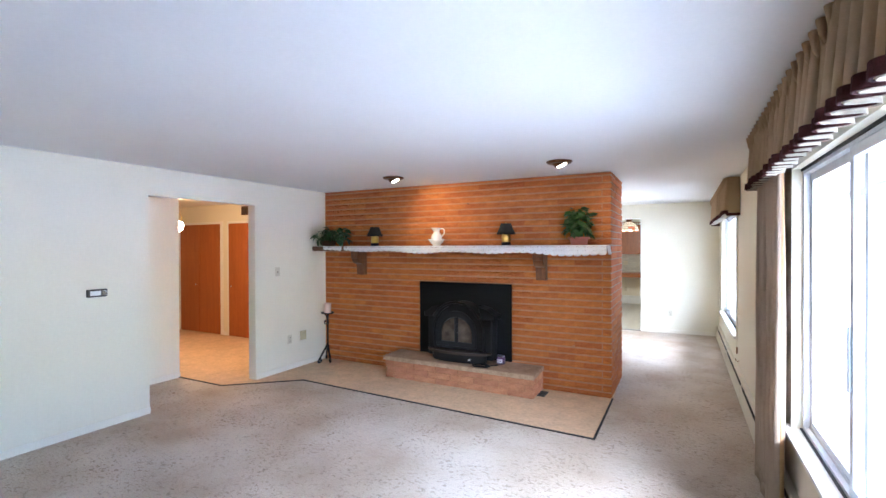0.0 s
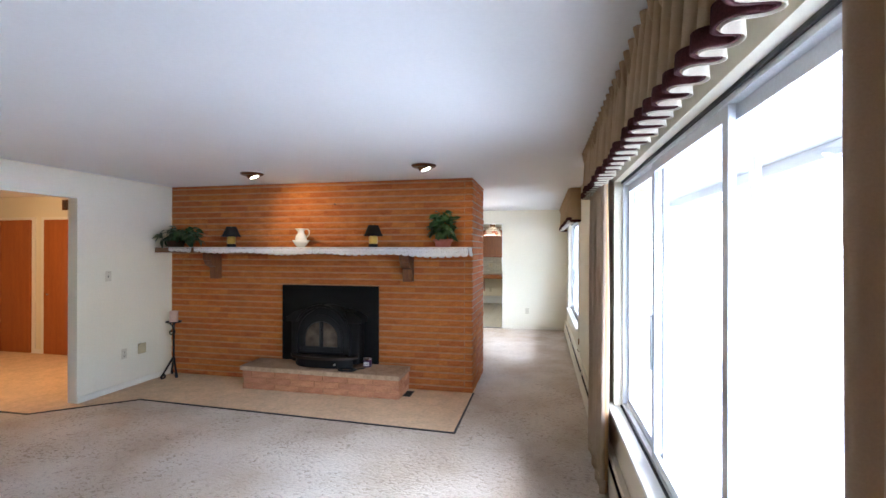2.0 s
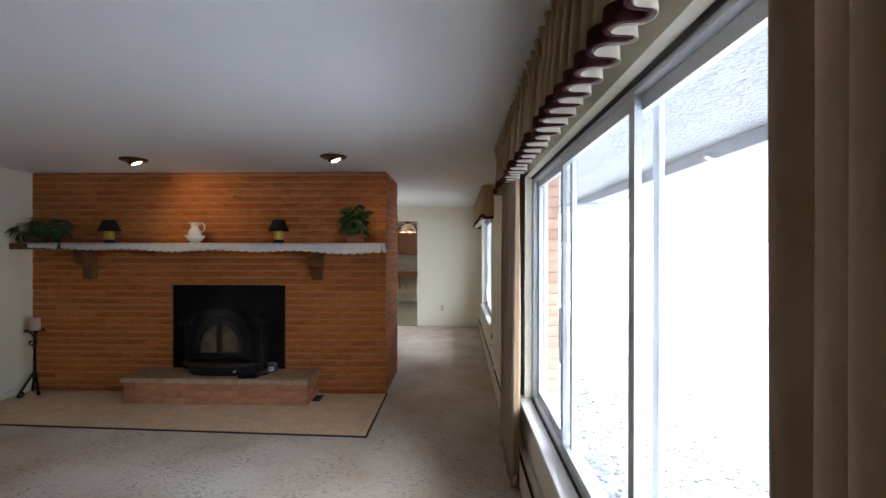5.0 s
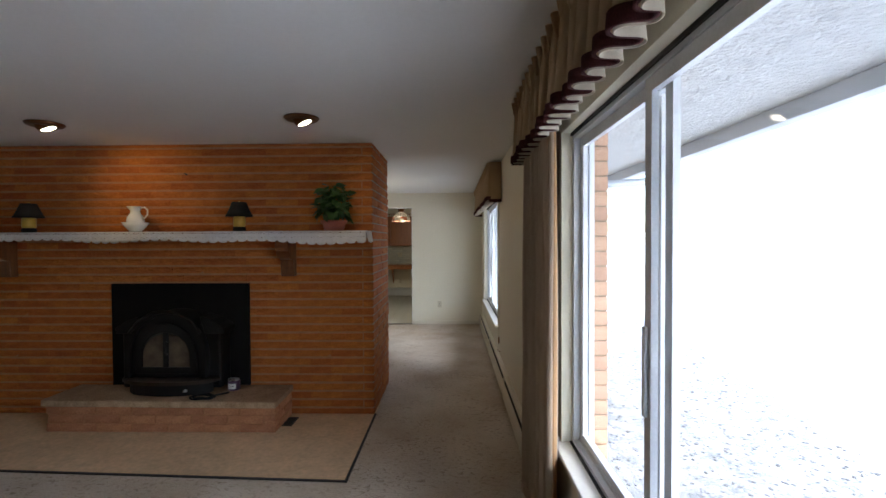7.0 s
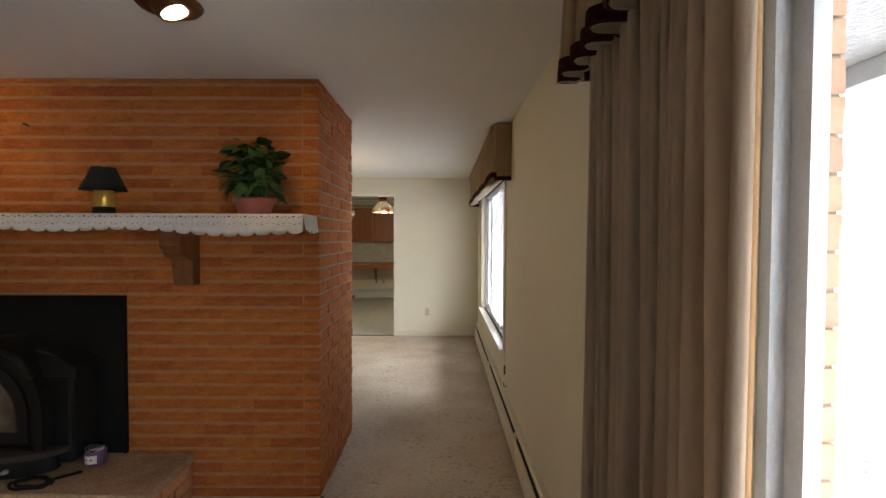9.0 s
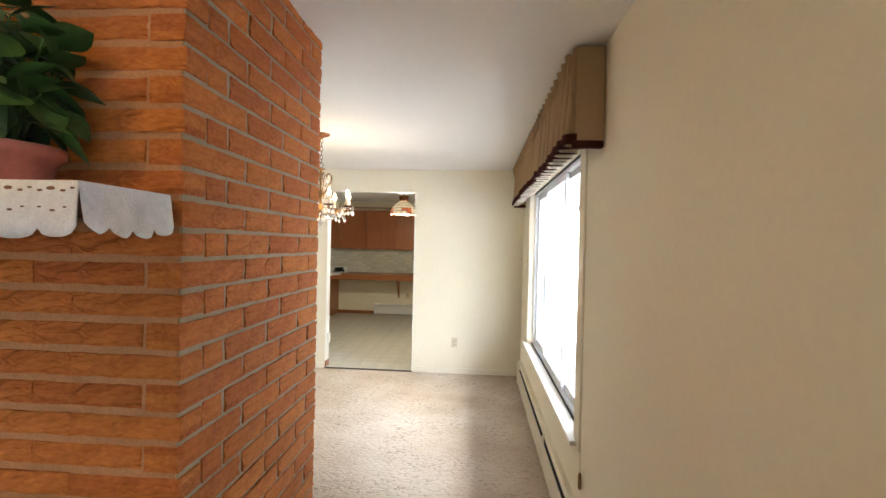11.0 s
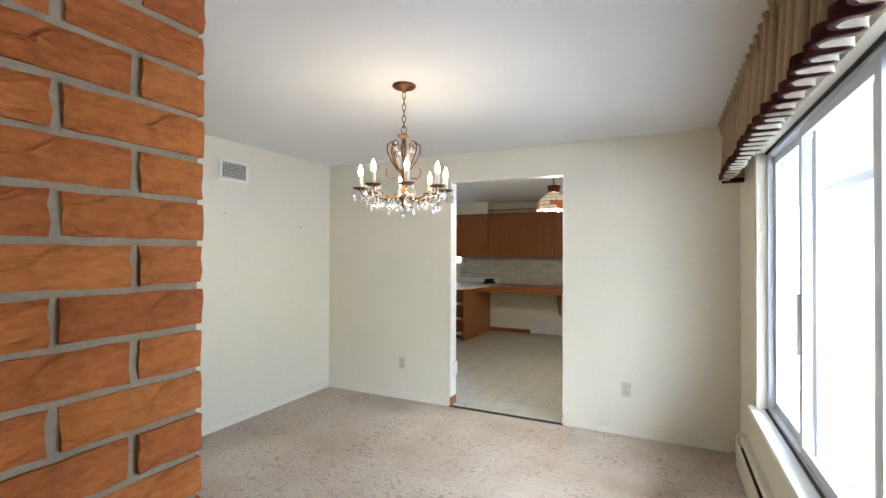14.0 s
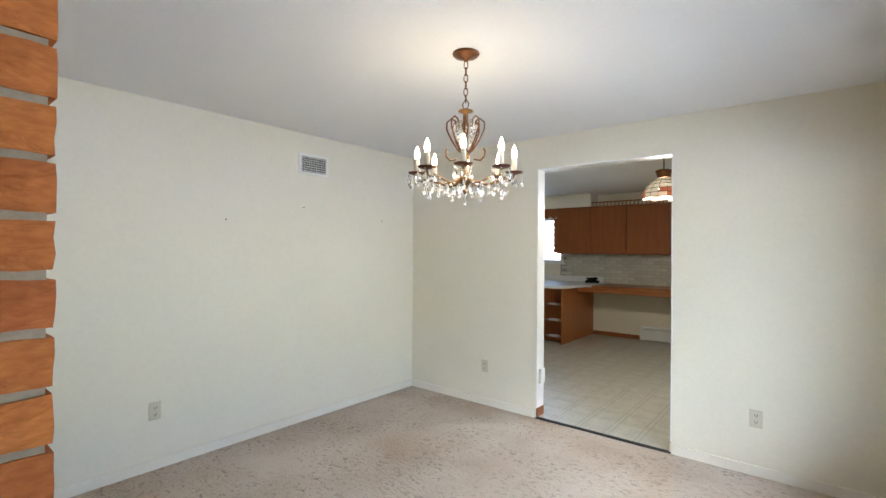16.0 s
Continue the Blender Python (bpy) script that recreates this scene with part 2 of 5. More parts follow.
M_SLABEDGE = mat("split_sandstone", (0.47, 0.34, 0.22), 0.9, 0, 0.2, 14, 90, 0.7, 50, spec=0.15, tint=(0.33, 0.22, 0.13), dist=0.008)
M_MANTEL = wood("dark_mantel_wood", (0.17, 0.065, 0.022), (0.07, 0.025, 0.010), 0.45, (1.2, 14, 14))
M_CORBEL = wood("corbel_wood", (0.19, 0.07, 0.022), (0.09, 0.032, 0.011), 0.45, (14, 14, 1.2))
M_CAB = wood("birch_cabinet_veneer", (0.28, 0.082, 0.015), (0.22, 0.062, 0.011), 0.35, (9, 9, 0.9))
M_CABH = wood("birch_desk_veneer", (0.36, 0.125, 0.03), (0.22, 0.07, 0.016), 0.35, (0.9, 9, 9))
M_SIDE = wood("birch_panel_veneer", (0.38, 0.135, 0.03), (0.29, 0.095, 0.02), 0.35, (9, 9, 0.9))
M_DOOR = mat("mahogany_door_veneer", (0.36, 0.105, 0.022), 0.4, 0, 0.1, 3, 26, stretch=(5, 5, 0.4), tint=(0.30, 0.08, 0.016), spec=0.35)
M_LAM = mat("white_laminate", (0.74, 0.74, 0.72), 0.3, 0, 0.03, 6, 90)
M_TILE = mat("pale_glazed_tile", (0.55, 0.53, 0.45), 0.3, 0, 0.10, 10, 60, 0.1, 50, piece=0.14)
M_GROUT = mat("grey_grout", (0.34, 0.32, 0.27), 0.9)
M_DRAPE = fabric("tan_drape_cloth", (0.50, 0.385, 0.285), 0.33)
M_VAL = fabric("tan_valance_cloth", (0.48, 0.34, 0.21), 0.3)
M_LINING = fabric("ivory_lining_cloth", (0.56, 0.49, 0.38), 0.2)
# brighter, more orange copy of the drape cloth: backlight put into its colour
M_BACKLIT_EDGE = fabric("backlit_drape_edge", (0.60, 0.40, 0.22), 0.55)
M_BRAID = mat("maroon_braid", (0.060, 0.018, 0.017), 0.95, 0, 0.35, 30, 260, 0.9, 400, spec=0.1, dist=0.004)
M_ALU = mat("brushed_aluminium", (0.66, 0.68, 0.71), 0.42, 0.2, 0.08, 8, 120)
M_GASKET = mat("black_rubber_seal", (0.012, 0.012, 0.014), 0.6)
M_PANE = glass("window_glass")
M_BRASS = mat("aged_brass", (0.24, 0.125, 0.045), 0.34, 1.0, 0.2, 20, 120)
M_GOLD = mat("polished_brass", (0.66, 0.42, 0.08), 0.32, 0.45, 0.1, 20, 120)
M_BRONZE = mat("copper_bronze", (0.15, 0.062, 0.025), 0.42, 0.8, 0.25, 20, 120)
M_CRYSTAL = glass("cut_crystal", (0.98, 0.98, 0.98), 0.0, False)
M_BULB = glow("lit_candle_bulb", (1.0, 0.84, 0.58), 3.0)
M_SPOTBULB = glow("lit_reflector_bulb", (1.0, 0.88, 0.66), 3.0)
M_GLOBE = glow("lit_milk_glass", (1.0, 0.82, 0.52), 1.5)
M_CANDLE = mat("ivory_candle_sleeve", (0.78, 0.70, 0.54), 0.5, 0, 0.04)
M_WAX = mat("rosy_candle_wax", (0.66, 0.46, 0.38), 0.55, 0, 0.06)
M_LACE = mat("white_crochet_lace", (0.64, 0.61, 0.61), 0.95, 0, 0.1, 40, 260, 0.9, 230, spec=0.1, dist=0.004)
M_PORC = mat("white_porcelain", (0.80, 0.77, 0.70), 0.18, 0, 0.03, 6, 60, coat=0.4)
M_SHADE = mat("black_lamp_shade", (0.012, 0.012, 0.012), 0.8, 0, 0.2, 40, 300, 0.3, 500)
M_TERRA = mat("pink_terracotta", (0.42, 0.13, 0.10), 0.6, 0, 0.12, 10, 90, 0.2, 120)
M_BASKET = mat("dark_wicker", (0.10, 0.05, 0.025), 0.8, 0, 0.3, 30, 200, 0.7, 160)
M_LEAF = mat("green_leaf", (0.038, 0.095, 0.026), 0.42, 0, 0.3, 18, 80, 0.2, 90, piece=0.45)
M_SOIL = mat("potting_soil", (0.03, 0.02, 0.013), 1.0, 0, 0.3, 30, 120, 0.8, 90)
M_IVORY = mat("ivory_plastic", (0.60, 0.54, 0.40), 0.4, 0, 0.03)
M_SLOT = mat("dark_slot", (0.03, 0.028, 0.025), 0.6)
M_CHROME = mat("satin_chrome", (0.45, 0.45, 0.44), 0.28, 0.9, 0.1, 10, 90)
M_HEATER = mat("cream_enamel", (0.68, 0.62, 0.50), 0.4, 0, 0.04, 5, 80, 0.04, 80)
M_STUCCO = mat("white_stucco_soffit", (0.50, 0.51, 0.51), 0.9, 0, 0.12, 12, 60, 1.0, 40, dist=0.03)
M_BEAM = mat("grey_fascia_paint", (0.42, 0.45, 0.50), 0.6, 0, 0.08, 4, 60)
M_GRAVEL = mat("snow_dusted_gravel", (0.27, 0.275, 0.29), 0.95, 0, 0.2, 6, 34, 0.9, 30, tint=(0.10, 0.103, 0.112), dist=0.02, stain=0.25)
M_BASE = wood("brown_base_wood", (0.30, 0.10, 0.028), (0.18, 0.055, 0.015), 0.4, (1, 12, 12))
M_PURPLE = mat("purple_jar_wax", (0.10, 0.05, 0.12), 0.3, 0, 0.1)
M_LABEL = mat("white_paper_label", (0.78, 0.77, 0.75), 0.6, 0, 0.03)
M_INK = mat("dark_label_ink", (0.06, 0.04, 0.09), 0.6)
M_STAINED = glow("lit_leaded_glass", (1.0, 0.78, 0.50), 0.034, (0.42, 0.36, 0.27))
M_ROSE = glow("lit_rose_glass", (0.90, 0.20, 0.06), 0.022, (0.40, 0.10, 0.04))
# outside brick washed out in its colour to imitate daylight glare
M_OUTBRICK = mat("glare_pale_brick", (0.56, 0.35, 0.24), 0.9, 0, 0.12, 13, 80, 0.6, 40, piece=0.12)
M_SNOW = mat("trodden_snow", (0.60, 0.61, 0.64), 0.9, 0, 0.08, 3, 30, 0.6, 20, dist=0.02)
M_LEAD = mat("dark_lead_came", (0.05, 0.035, 0.025), 0.5, 0.6)
M_PAPER = mat("white_paper", (0.72, 0.72, 0.70), 0.7, 0, 0.05)

# ---- builders ----
def bx(bm, a, b, bevel=0.0, seg=1):
    """A box from corner a to corner b, with its edges rounded off."""
    vs = [bm.verts.new((x, y, z)) for x in (a[0], b[0]) for y in (a[1], b[1]) for z in (a[2], b[2])]
    fs = [bm.faces.new([vs[i] for i in f]) for f in ((0, 1, 3, 2), (4, 6, 7, 5), (0, 4, 5, 1), (2, 3, 7, 6), (0, 2, 6, 4), (1, 5, 7, 3))]
    if bevel:
        es = list({e for f in fs for e in f.edges})
        bmesh.ops.bevel(bm, geom=es, offset=bevel, segments=seg, affect="EDGES", profile=0.5)
    return bm


def box(a, b, bevel=0.0, seg=1):
    return bx(bmesh.new(), a, b, bevel, seg)


def lathe(profile, at=(0, 0, 0), segs=24, bm=None, wave=None):
    """A solid of revolution about the upright axis through at, from (radius, height) pairs."""
    bm = bm or bmesh.new()
    rings = []
    for r, z in profile:
        ring = []
        for i in range(segs):
            a = 2 * math.pi * i / segs
            rr = r * (wave(a, z) if wave else 1)
            ring.append(bm.verts.new((at[0] + rr * math.cos(a), at[1] + rr * math.sin(a), at[2] + z)))
        rings.append(ring)
    for p, q in zip(rings, rings[1:]):
        for i in range(segs):
            bm.faces.new((p[i], p[(i + 1) % segs], q[(i + 1) % segs], q[i]))
    for ring in (rings[0], rings[-1]):
        bm.faces.new(ring)
    return bm


def tube(points, r, segs=8, bm=None, closed=False):
    """A round bar of radius r (one number or one for each point) along points."""
    bm = bm or bmesh.new()
    pts = [Vector(p) for p in points]
    n = len(pts)
    rad = r if isinstance(r, (list, tuple)) else [r] * n
    rings, side = [], None
    for i, p in enumerate(pts):
        d = (pts[(i + 1) % n] - pts[i - 1]) if closed else (pts[min(i + 1, n - 1)] - pts[max(i - 1, 0)])
        d.normalize()
        if side is None:
            side = d.orthogonal().normalized()
        side = (side - d * side.dot(d)).normalized()
        up = d.cross(side)
        rings.append([bm.verts.new(p + rad[i] * (math.cos(2 * math.pi * k / segs) * side + math.sin(2 * math.pi * k / segs) * up)) for k in range(segs)])
    for p, q in list(zip(rings, rings[1:])) + ([(rings[-1], rings[0])] if closed else []):
        for i in range(segs):
            bm.faces.new((p[i], p[(i + 1) % segs], q[(i + 1) % segs], q[i]))
    if not closed:
        bm.faces.new(rings[0])
        bm.faces.new(rings[-1])
    return bm


def prism(outline, axis, lo, hi, bevel=0.0):
    """A flat outline pushed along an axis from lo to hi. axis 0: outline is (y, z), 1: (x, z), 2: (x, y)."""
    bm = bmesh.new()

    def spot(p, v):
        return ((v, p[0], p[1]), (p[0], v, p[1]), (p[0], p[1], v))[axis]
    a, b = [bm.verts.new(spot(p, lo)) for p in outline], [bm.verts.new(spot(p, hi)) for p in outline]
    n = len(outline)
    f1, f2 = bm.faces.new(a), bm.faces.new(b)
    for i in range(n):
        bm.faces.new((a[i], a[(i + 1) % n], b[(i + 1) % n], b[i]))
    if bevel:
        bmesh.ops.bevel(bm, geom=list({e for f in (f1, f2) for e in f.edges}), offset=bevel, segments=1, affect="EDGES")
    return bm


def mesh_of(name, bm, material, smooth=False):
    bmesh.ops.recalc_face_normals(bm, faces=bm.faces)
    me = bpy.data.meshes.new(name)
    bm.to_mesh(me)
    bm.free()
    me.materials.append(material)
    if smooth:
        for p in me.polygons:
            p.use_smooth = True
    return me


def part(name, bm, material, parent, label="", smooth=False):
    """One mesh object under a thing or a part, built in world coordinates."""
    ob = new(name, bm if isinstance(bm, bpy.types.Mesh) else mesh_of(name, bm, material, smooth))
    ob.parent = parent
    ob.matrix_parent_inverse = parent.matrix_basis.inverted() if parent.parent is None else Matrix()
    if label:
        ob["label"] = label
    return ob


def thing(name, at, label, category, group="", kind=""):
    ob = new(name)
    ob.empty_display_size = 0.1
    ob.matrix_basis = pose(*at)
    return tagged(ob, label, category, group, kind)


def solo(name, bm, material, label="", category="", kind="", smooth=False, group=""):
    return tagged(new(name, mesh_of(name, bm, material, smooth)), label, category, group, kind)


def structure(name, bm, material, label=""):
    return solo(name, bm, material, label, "", "structure")


def joined(*boxes):
    bm = bmesh.new()
    for b in boxes:
        bx(bm, *b)
    return bm


# ---- the plan ----
H = 2.44
XL, XW = -5.25, 0.0
BX, BY = -1.255, 0.96          # free end and depth of the brick wall
YF = 4.43                       # far wall of the dining room
DL = -3.862                     # left wall of the dining room
KY = 8.75                        # back wall of the kitchen
W1 = (-4.80, -1.77, 0.55, 2.12)
W2 = (1.40, 3.76, 0.54, 2.12)
TH = 0.20

# floors
VINYL_EDGE = [(BX + 0.01, 0.0), (BX + 0.01, -1.15), (-4.72, -0.99), (-5.42, -1.60), (-6.36, -1.61)]
structure("floor", box((-11.2, -8.2, -0.12), (TH, KY + 0.2, -0.012)), M_GROUT, "bare subfloor under the coverings")
structure("floor_carpet", joined(((-6.6, -8.0, -0.012), (XW, 0.0, 0.0)), ((DL, 0.0, -0.012), (XW, YF + 0.01, 0.0))), M_CARPET,
          "beige sculpted cut-and-loop carpet with worn traffic lanes")
structure("floor_vinyl", prism([(BX + 0.01, 0.3), *VINYL_EDGE, (-11.0, -1.61), (-11.0, 0.9), (-5.3, 0.9), (-5.3, 0.3)], 2, -0.011, 0.004), M_VINYL,
          "tan mottled sheet vinyl round the hearth and into the hall")
structure("floor_kitchen", box((-6.2, YF + 0.01, -0.011), (XW, KY, 0.003)), M_KVINYL, "pale sheet vinyl printed with fine plaid lines")
edge = bmesh.new()
for p, q in zip(VINYL_EDGE, VINYL_EDGE[1:]):
    d = (Vector(q) - Vector(p)).normalized()
    n = Vector((-d.y, d.x)) * 0.009
    cs = [Vector(p) - n - d * 0.008, Vector(q) - n + d * 0.008, Vector(q) + n + d * 0.008, Vector(p) + n - d * 0.008]
    lo = [edge.verts.new((c.x, c.y, -0.005)) for c in cs]
    hi = [edge.verts.new((c.x, c.y, 0.009)) for c in cs]
    edge.faces.new(hi)
    for i in range(4):
        edge.faces.new((lo[i], lo[(i + 1) % 4], hi[(i + 1) % 4], hi[i]))
structure("trim_floor_edge", edge, M_GASKET, "dark metal strip between carpet and vinyl")
structure("trim_threshold", box((-2.38, YF - 0.02, 0.0), (-1.295, YF + 0.025, 0.007), 0.003), M_GASKET, "dark threshold strip in the kitchen opening")

# ceilings
structure("ceiling", box((XL - 0.12, -8.2, H), (TH, KY + 0.2, H + 0.12)), M_CEIL, "smooth white painted ceiling")
structure("ceiling_hall", box((-11.2, -8.2, H), (XL - 0.12, KY + 0.2, H + 0.12)), M_CEIL, "white painted hall ceiling")


def wall(name, a, b, label="cream painted plaster wall", m=None):
    return structure(name, box(a, b), m or M_WALL, label)


# left wall with the hall opening
OP = (-2.52, -1.25, 2.163)
wall("wall_west_1", (XL - 0.12, -8.2, 0), (XL, OP[0], H))
wall("wall_west_2", (XL - 0.12, OP[1], 0), (XL, 0.0, H))
wall("wall_west_3", (XL - 0.12, OP[0], OP[2]), (XL, OP[1], H))
wall("wall_south", (XL, -8.2, 0), (XW, -8.0, H))
# hall
wall("wall_hall_1", (-6.36, -4.2, 0), (-6.22, -1.60, H))
wall("wall_hall_2", (-11.0, 0.50, 0), (XL - 0.12, 0.62, H))
wall("wall_hall_3", (-11.2, -4.3, 0), (-11.0, 0.62, H))
wall("wall_hall_4", (-11.0, -4.4, 0), (XL - 0.12, -4.2, H))
# dining room
wall("wall_dining_1", (DL - 0.12, BY, 0), (DL, YF, H))
wall("wall_dining_2", (DL - 0.12, YF, 0), (-2.38, YF + 0.12, H))
wall("wall_dining_3", (-1.295, YF, 0), (XW, YF + 0.12, H))
wall("wall_dining_4", (-2.38, YF, 2.17), (-1.295, YF + 0.12, H))
# kitchen
wall("wall_kitchen_1", (-6.3, YF + 0.12, 0), (-6.2, KY, H))
KW = (-5.05, -4.10, 1.24, 2.08)
wall("wall_kitchen_2", (-6.3, KY, 0), (KW[0], KY + 0.15, H))
wall("wall_kitchen_3", (KW[1], KY, 0), (XW, KY + 0.15, H))
wall("wall_kitchen_4", (KW[0], KY, 0), (KW[1], KY + 0.15, KW[2]))
wall("wall_kitchen_5", (KW[0], KY, KW[3]), (KW[1], KY + 0.15, H))
wall("wall_kitchen_6", (-6.3, YF + 0.0, 0), (DL - 0.12, YF + 0.12, H))
# window wall
wall("wall_east_1", (XW, -8.2, 0), (0.12, W1[0], H))
wall("wall_east_2", (XW, W1[1], 0), (0.12, W2[0], H))
wall("wall_east_3", (XW, W2[1], 0), (0.12, KY + 0.15, H))
for k, w in ((4, W1), (6, W2)):
    wall(f"wall_east_{k}", (XW, w[0], 0), (0.12, w[1], w[2]))
    wall(f"wall_east_{k + 1}", (XW, w[0], w[3]), (0.12, w[1], H))
# outer brick leaf behind the plaster, left open at the windows
wall("wall_outer_1", (0.13, -8.2, -0.3), (TH, W1[0] - 0.02, 2.34), "orange brick outer leaf", M_MORTAR)
wall("wall_outer_2", (0.13, W1[1] + 0.03, -0.3), (TH, W2[0] - 0.02, 2.34), "orange brick outer leaf", M_MORTAR)
wall("wall_outer_3", (0.13, W2[1] + 0.60, -0.3), (TH, KY + 0.15, 2.34), "orange brick outer leaf", M_MORTAR)
for k, w in ((4, W1), (5, W2)):
    wall(f"wall_outer_{k}", (0.13, w[0] - 0.02, -0.3), (TH, w[1] + 0.03, w[2] - 0.06), "orange brick outer leaf", M_MORTAR)

# baseboards
BB = 0.066
structure("baseboard", joined(((XL, -8.0, 0.004), (XL + 0.014, OP[0], BB)), ((XL, OP[1], 0.004), (XL + 0.014, -0.01, BB)),
                              ((DL, BY + 0.0, 0.001), (DL + 0.014, YF, BB)), ((DL + 0.014, YF - 0.014, 0.001), (-2.38, YF, BB)),
                              ((-1.295, YF - 0.014, 0.001), (-0.075, YF, BB)), ((-6.22, -4.2, 0.001), (-6.206, -1.60, BB)),
                              ((-1.309, YF, 0.008), (-1.2955, YF + 0.12, BB))), M_BASEBOARD, "off-white painted baseboard")
structure("baseboard_hall", joined(((-11.0, 0.486, 0.004), (-9.50, 0.5, BB)), ((-8.20, 0.486, 0.004), (-8.06, 0.5, BB))), M_TRIM, "white painted hall baseboard")
structure("baseboard_kitchen", joined(((-3.60, KY - 0.014, 0.003), (-2.75, KY, 0.07)), ((-2.38, YF + 0.004, 0.008), (-2.366, YF + 0.12, 0.085))), M_BASE,
          "brown stained wood baseboard")
# opening linings
structure("trim_hall_opening", joined(((XL - 0.125, OP[0] - 0.001, OP[2] - 0.006), (XL + 0.003, OP[1] + 0.001, OP[2] - 0.0005))), M_TRIM, "painted head of the hall opening")
structure("trim_kitchen_opening", joined(((-2.382, YF - 0.004, 0.086), (-2.372, YF + 0.124, 2.164)), ((-1.303, YF - 0.004, 0.086), (-1.293, YF + 0.124, 2.164)),
                                         ((-2.382, YF - 0.004, 2.164), (-1.293, YF + 0.124, 2.172))), M_TRIM, "white painted lining of the kitchen opening")


# ---- windows ----
def window(name, w, bars, storm, lap, label):
    y0, y1, z0, z1 = w
    th = thing(name, (0.06, (y0 + y1) / 2, z0), label, "", "", "structure")
    # painted lining and sill
    part("window_lining", joined(((-0.004, y0, z0), (0.12, y0 + 0.028, z1)), ((-0.004, y1 - 0.028, z0), (0.12, y1, z1)),
                                 ((-0.004, y0 + 0.028, z1 - 0.028), (0.12, y1 - 0.028, z1))), M_WALL, th)
    part("window_sill", box((-0.042, y0 - 0.05, z0 - 0.022), (0.062, y1 + 0.05, z0 + 0.006), 0.006, 2), M_TRIM, th, "white painted sill board")
    a, b = y0 + 0.028, y1 - 0.028
    lo, hi = z0 + 0.006, z1 - 0.028
    # outer aluminium frame with twin tracks and a black seal
    fr = part("window_frame", joined(((0.05, a, lo), (0.115, a + 0.03, hi)), ((0.05, b - 0.03, lo), (0.115, b, hi)),
                                     ((0.05, a + 0.03, hi - 0.032), (0.115, b - 0.03, hi)), ((0.05, a + 0.03, lo), (0.115, b - 0.03, lo + 0.022)),
                                     ((0.076, a + 0.03, lo + 0.022), (0.080, b - 0.03, lo + 0.038))), M_ALU, th, "brushed aluminium frame")
    part("seal", joined(((0.036, a, lo), (0.049, b, lo + 0.006)), ((0.040, a, hi - 0.014), (0.049, b, hi)),
                        ((0.040, a, lo + 0.006), (0.049, a + 0.012, hi - 0.014))), M_GASKET, fr, "black rubber seal")
    edges = [a + 0.03, *bars, b - 0.03]
    for i, (p, q) in enumerate(zip(edges, edges[1:])):
        x = 0.064 if i % 2 else 0.092
        p, q = p - (lap if i else 0), q + (lap if i + 2 < len(edges) else 0)
        s = 0.045
        bo, to = lo + 0.024, hi - 0.034
        sash = part("sash", joined(((x - 0.011, p, bo), (x + 0.011, p + s, to)), ((x - 0.011, q - s, bo), (x + 0.011, q, to)),
                                   ((x - 0.011, p + s, to - s), (x + 0.011, q - s, to)), ((x - 0.011, p + s, bo), (x + 0.011, q - s, bo + s))), M_ALU, th)
        pane = part("pane", box((x - 0.002, p + s - 0.002, bo + s - 0.002), (x + 0.002, q - s + 0.002, to - s + 0.002)), M_PANE, sash)
        pane.visible_shadow = False
        if i % 2:
            part("pull", box((x - 0.024, q - 0.028, 1.02), (x - 0.0115, q - 0.008, 1.30), 0.003), M_ALU, sash, "slim aluminium pull")
    # outer storm window behind the sliding sashes
    sw = part("storm_frame", joined(((0.124, y0 + 0.03, z0 - 0.02), (0.148, y0 + 0.06, z1)), ((0.124, y1 - 0.06, z0 - 0.02), (0.148, y1 - 0.03, z1)),
                                    ((0.124, y0 + 0.06, z1 - 0.04), (0.148, y1 - 0.06, z1)), ((0.124, y0 + 0.06, z0 - 0.02), (0.148, y1 - 0.06, z0 + 0.02))), M_ALU, th, "outer storm window frame")
    for s in storm:
        part("storm_stile", box((0.128, s - 0.021, z0 + 0.02), (0.146, s + 0.021, z1 - 0.04), 0.002), M_ALU, sw)
    return th


window("window_1", W1, (-3.555, -2.705), (-3.585, -2.565), 0.06, "wide aluminium sliding window with white sill, shut")
dining_window = window("window_2", W2, (2.19, 2.94), (2.21, 2.37, 3.12), 0.075, "aluminium sliding window with white sill, shut")
part("casing", joined(((-0.009, W2[0] - 0.115, W2[2] - 0.02), (-0.0005, W2[0] - 0.004, W2[3] + 0.10)), ((-0.009, W2[1] + 0.004, W2[2] - 0.02), (-0.0005, W2[1] + 0.115, W2[3] + 0.10)),
                      ((-0.009, W2[0] - 0.004, W2[3] + 0.004), (-0.0005, W2[1] + 0.004, W2[3] + 0.10))), M_WALL, dining_window, "cream painted casing round the window")

# kitchen window with cafe curtain
kw = thing("window_3", ((KW[0] + KW[1]) / 2, KY, KW[2]), "small white kitchen window over the counter", "", "", "structure")
part("window_frame", joined(((KW[0], KY - 0.012, KW[2]), (KW[0] + 0.06, KY + 0.1, KW[3])), ((KW[1] - 0.06, KY - 0.012, KW[2]), (KW[1], KY + 0.1, KW[3])),
                            ((KW[0] + 0.06, KY - 0.012, KW[3] - 0.06), (KW[1] - 0.06, KY + 0.1, KW[3])), ((KW[0] + 0.06, KY - 0.012, KW[2]), (KW[1] - 0.06, KY + 0.1, KW[2] + 0.05))), M_TRIM, kw)
part("window_sill", box((KW[0] - 0.04, KY - 0.06, KW[2] - 0.03), (KW[1] + 0.04, KY - 0.0125, KW[2]), 0.004), M_TRIM, kw)
